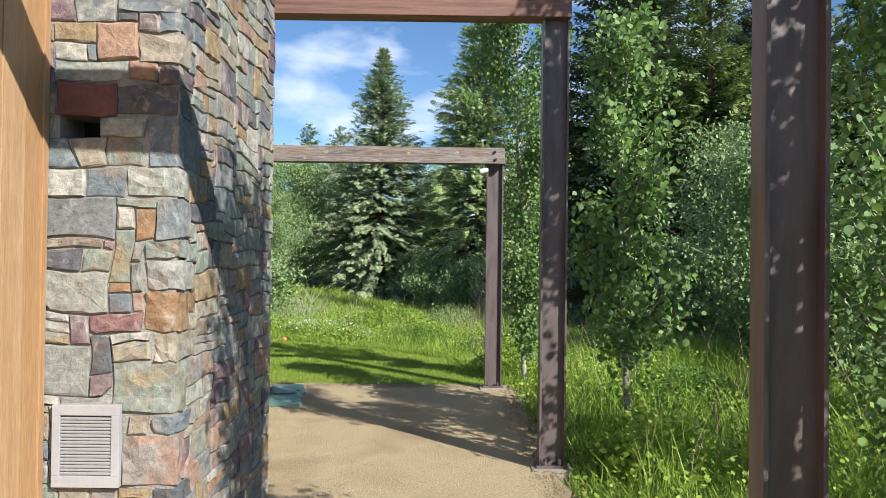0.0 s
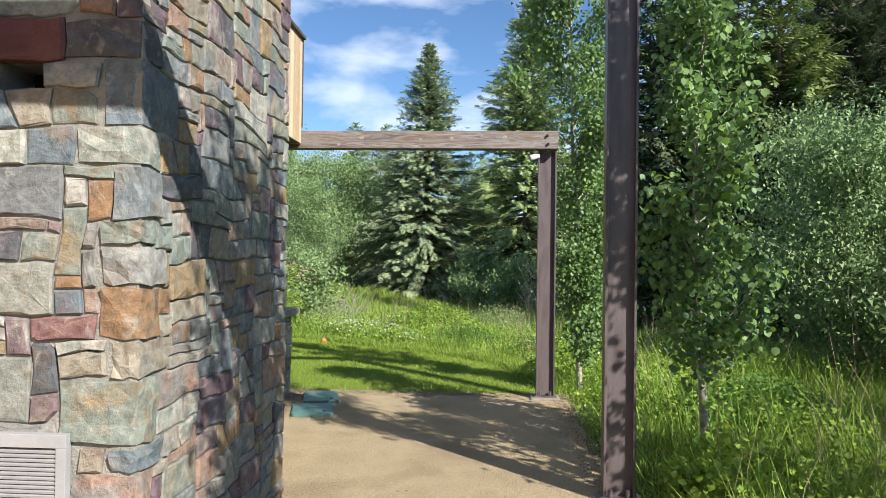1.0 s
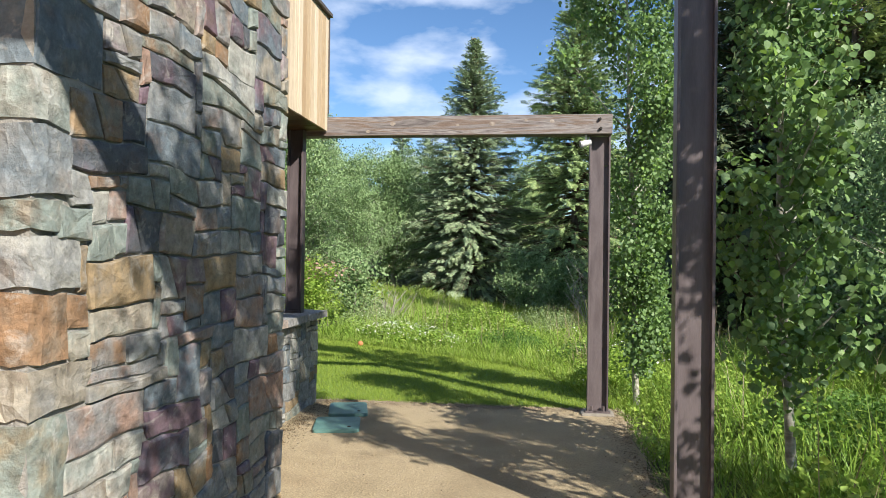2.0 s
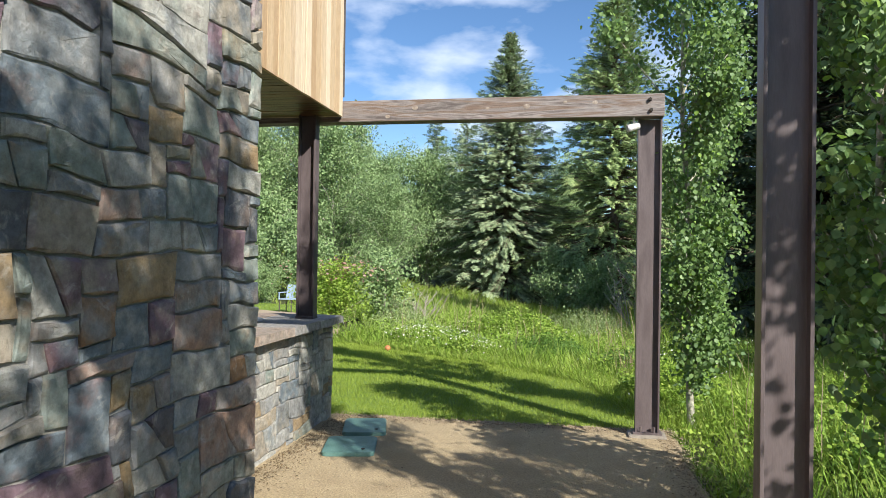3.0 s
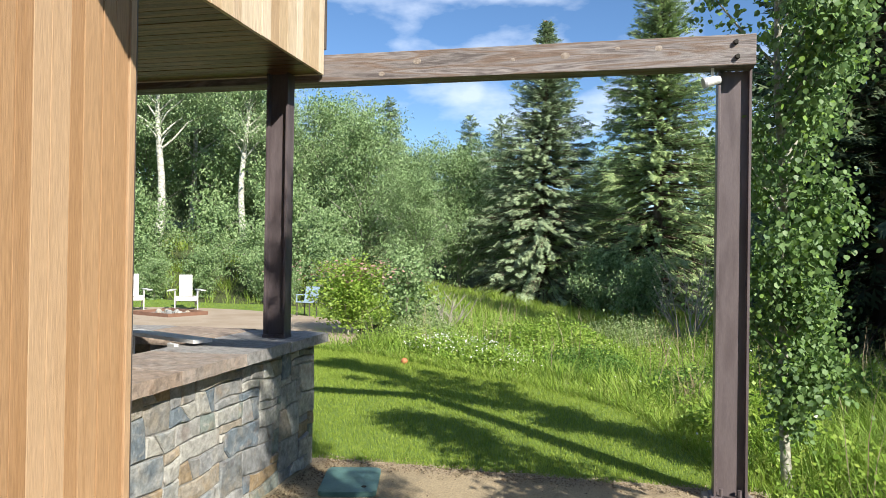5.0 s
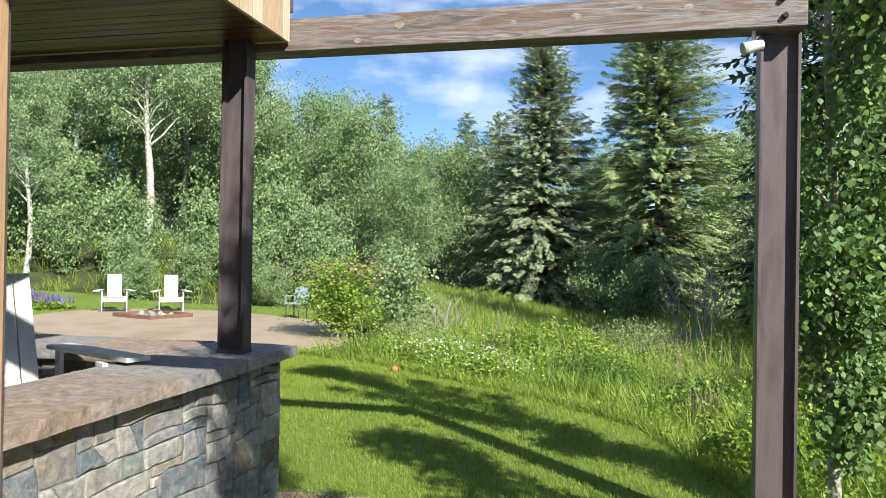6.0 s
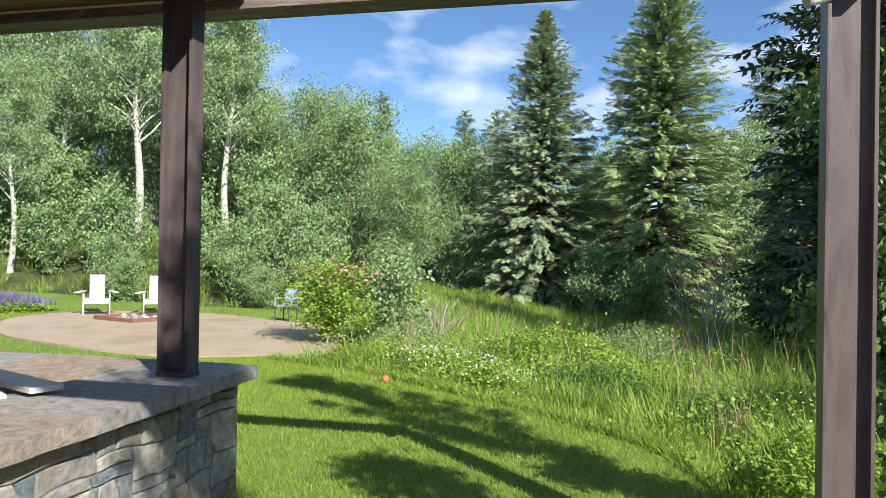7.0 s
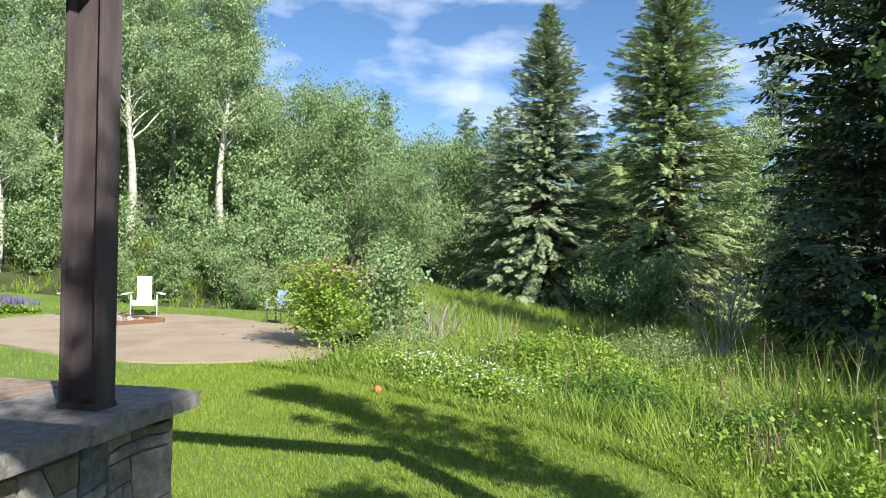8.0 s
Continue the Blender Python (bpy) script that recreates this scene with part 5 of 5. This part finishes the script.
r2.matrix_basis = pose(-4.3, 18.8, -0.05)


def bare_shrub(x, y, h, seed):
    r = np.random.default_rng(seed)
    th = tagged(empty("bare_shrub", pose(x, y, float(land(x, y)))), "leafless grey shrub with forked twigs", "shrub")
    tubes = []
    for i in range(16):
        a, L = r.uniform(0, 6.28), h * r.uniform(0.6, 1.1)
        q = np.linspace(0, 1, 5)
        bp = np.stack([0.45 * L * q * math.cos(a), 0.45 * L * q * math.sin(a), L * q], -1) + np.cumsum(r.normal(0, 0.05, (5, 3)), 0)
        tubes.append(tube(bp, np.linspace(0.016, 0.004, 5), 4))
        for j in range(3):
            b = bp[2 + j % 2]
            a2, l2 = a + r.normal(0, 1.2), L * r.uniform(0.2, 0.45)
            tubes.append(tube(np.stack([b + np.array((math.cos(a2) * t, math.sin(a2) * t, t)) * l2 * 0.7 for t in (0, 0.5, 1)]), [0.008, 0.006, 0.003], 4))
    v, f = join(tubes)
    part_np("twig_mass", v, f, M_TWIG, th, smooth=True, kind="stuff")
    return th


bare_shrub(1.6, 20.4, 2.2, 101)
bare_shrub(-3.6, 19.6, 1.0, 102)


# ---------------------------------------------------------------- fire pit and garden chairs
def adirondack(m, mat, label, group="patio chairs"):
    """Slatted lounge chair; faces +y."""
    th = tagged(empty("adirondack_chair", m), label, "chair", group)
    def slab(name, x0, x1, y0, y1, z0, z1, mm=None):
        b = box_bm(x0, x1, y0, y1, z0, z1, 0.004)
        if mm is not None:
            bmesh.ops.transform(b, matrix=mm, verts=b.verts)
        return part(name, b, mat, th)
    for s in (-1, 1):
        slab("arm", -0.07, 0.07, -0.40, 0.42, 0.545, 0.57, pose(s * 0.38, 0, 0, 0, 0, -s * 9))
        slab("front_leg", s * 0.30 - 0.014, s * 0.30 + 0.014, 0.26, 0.36, 0.0, 0.545)
        slab("stringer", -0.012, 0.012, -0.55, 0.42, -0.06, 0.06, pose(s * 0.265, 0, 0.24, 14))
        slab("back_leg", s * 0.30 - 0.012, s * 0.30 + 0.012, -0.36, -0.28, 0.12, 0.545)
    for i in range(6):
        slab("seat_slat", -0.28, 0.28, -0.04, 0.04, 0.0, 0.018, pose(0, 0.36 - i * 0.098, 0.385 - i * 0.024, 14))
    for i in range(4):
        slab("back_slat", -0.042, 0.042, -0.01, 0.01, 0.0, 0.80, pose(-0.135 + i * 0.09, -0.20, 0.22, 20))
    slab("back_rail", -0.18, 0.18, -0.022, -0.006, 0.42, 0.49, pose(0, -0.20, 0.22, 22))
    slab("apron", -0.28, 0.28, 0.36, 0.378, 0.27, 0.385)
    return th


adirondack(pose(-12.95, 21.6, 0.03 + float(land(-12.95, 21.6)), 0, 0, -143), M_WHITEWOOD, "white painted wooden Adirondack chair facing the fire pit")
adirondack(pose(-11.75, 22.35, 0.03 + float(land(-11.75, 22.35)), 0, 0, -146), M_WHITEWOOD, "white painted wooden Adirondack chair facing the fire pit")
adirondack(pose(-3.12, 7.84, 0.43, 0, 0, -122), M_WHITEWOOD, "white Adirondack chair on the covered patio", "covered patio chairs")


def garden_chair(m):
    """Light shell chair on thin legs; faces +y."""
    th = tagged(empty("garden_chair", m), "pale blue slatted garden chair at the patio's edge", "chair")
    for sx in (-1, 1):
        for sy in (-1, 1):
            part("leg", box_bm(sx * 0.22 - 0.014, sx * 0.22 + 0.014, sy * 0.2 - 0.014, sy * 0.2 + 0.014, 0, 0.43, 0.003), M_FLASH, th, "thin dark leg")
    part("seat", box_bm(-0.25, 0.25, -0.23, 0.25, 0.42, 0.45, 0.008), M_BLUEWOOD, th)
    for i in range(5):
        b = box_bm(-0.042, 0.042, -0.01, 0.01, 0, 0.46, 0.004)
        bmesh.ops.transform(b, matrix=pose(-0.2 + i * 0.1, -0.21, 0.44, 14), verts=b.verts)
        part("back_slat", b, M_BLUEWOOD, th)
    for s in (-1, 1):
        part("arm", box_bm(s * 0.26 - 0.025, s * 0.26 + 0.025, -0.25, 0.2, 0.63, 0.655, 0.005), M_BLUEWOOD, th)
        part("arm_post", box_bm(s * 0.26 - 0.014, s * 0.26 + 0.014, 0.15, 0.18, 0.43, 0.632), M_BLUEWOOD, th)
    return th


garden_chair(pose(-7.75, 21.6, 0.03 + float(land(-7.75, 21.6)), 0, 0, 170) @ Matrix.Scale(0.86, 4))

pit = tagged(empty("fire_pit", pose(-11.1, 20.6, 0.03 + float(land(-11.1, 20.6)), 0, 0, -20)), "low rusted steel fire pit with stones inside", "fire pit")
for a in ((-0.75, 0.75, -0.6, -0.57), (-0.75, 0.75, 0.57, 0.6), (-0.75, -0.72, -0.57, 0.57), (0.72, 0.75, -0.57, 0.57)):
    part("side_plate", box_bm(*a, 0, 0.13, 0.004), M_RUSTSTEEL, pit)
ash = part("ash_bed", box_bm(-0.72, 0.72, -0.57, 0.57, 0.0, 0.06), M_MORTAR, pit)
for i in range(9):
    b = bmesh.new()
    bmesh.ops.create_icosphere(b, subdivisions=2, radius=0.055 + 0.015 * (i % 3))
    for vv in b.verts:
        vv.co *= 1 + 0.16 * noise.noise(vv.co * 9 + Vector((i, 0, 0)))
    bmesh.ops.translate(b, vec=(-0.5 + 0.14 * i, 0.2 * math.sin(i * 2.1), 0.10), verts=b.verts)
    part("rock", b, M_STONE_WALL, ash)

b = bmesh.new()
bmesh.ops.create_icosphere(b, subdivisions=3, radius=0.05)
for vv in b.verts:
    vv.co *= 1 + 0.02 * noise.noise(vv.co * 20)
bx, by = -3.05, 14.4
ball = part("ball", b, M_ORANGE)
ball.matrix_basis = pose(bx, by, float(land(bx, by)) + 0.05)
tagged(ball, "small orange ball lying on the lawn", "ball")

# loose grit and pebbles on the path
r = np.random.default_rng(33)
n = 26000
x, y = r.uniform(-2.2, 0.93, n), r.uniform(0.6, 9.05, n)
e = r.random(n)
x = np.where(e < 0.18, 0.86 + r.normal(0, 0.06, n), x)
y = np.where((e > 0.18) & (e < 0.32), 9.0 + r.normal(0, 0.06, n), y)
OCT_V = [(1, 0, -0.3), (-1, 0, -0.3), (0, 1, -0.3), (0, -1, -0.3), (0.1, 0, 0.7)]
OCT_F = [(0, 2, 4), (2, 1, 4), (1, 3, 4), (3, 0, 4)]
v, f = scatter(OCT_V, OCT_F, np.stack([x, y, np.full(n, 0.014)], -1), turns(r.uniform(0, 6, n), r.normal(0, .3, n), r.normal(0, .3, n)), r.uniform(0.002, 0.0065, n) * np.where(e < 0.32, 1.25, 1.0))
tagged(part_np("pebbles", v, f, M_PEBBLE), "loose tan grit and pebbles on the path", "pebbles", kind="stuff")

# dead leaves and bark crumbs swept against the path's edges and the walls
M_LITTER = material("leaf_litter", [(0.10, 0.06, 0.03), (0.19, 0.125, 0.06), (0.14, 0.11, 0.06), (0.07, 0.045, 0.03)], 6, 0.9, 0, 40, by="island")
r = np.random.default_rng(34)
n = 7000
e = r.random(n)
x, y = r.uniform(-2.1, 0.9, n), r.uniform(3.5, 9.0, n)
x = np.where(e < 0.35, 0.87 - np.abs(r.normal(0, 0.09, n)), x)
y = np.where((e > 0.35) & (e < 0.62), 9.02 - np.abs(r.normal(0, 0.12, n)), y)
near_wall = (e > 0.62) & (e < 0.94)
x = np.where(near_wall, -2.15 + np.abs(r.normal(0, 0.14, n)), x)
y = np.where(near_wall, r.uniform(6.7, 9.0, n), y)
v, f = scatter(LEAF_V, LEAF_F, np.stack([x, y, np.full(n, 0.018)], -1), turns(r.uniform(0, 6, n), r.normal(0, .25, n), r.normal(0, .25, n)), r.uniform(0.006, 0.016, n))
tagged(part_np("leaf_litter", v, f, M_LITTER), "brown dead leaves and crumbs on the gravel", "litter", kind="stuff")
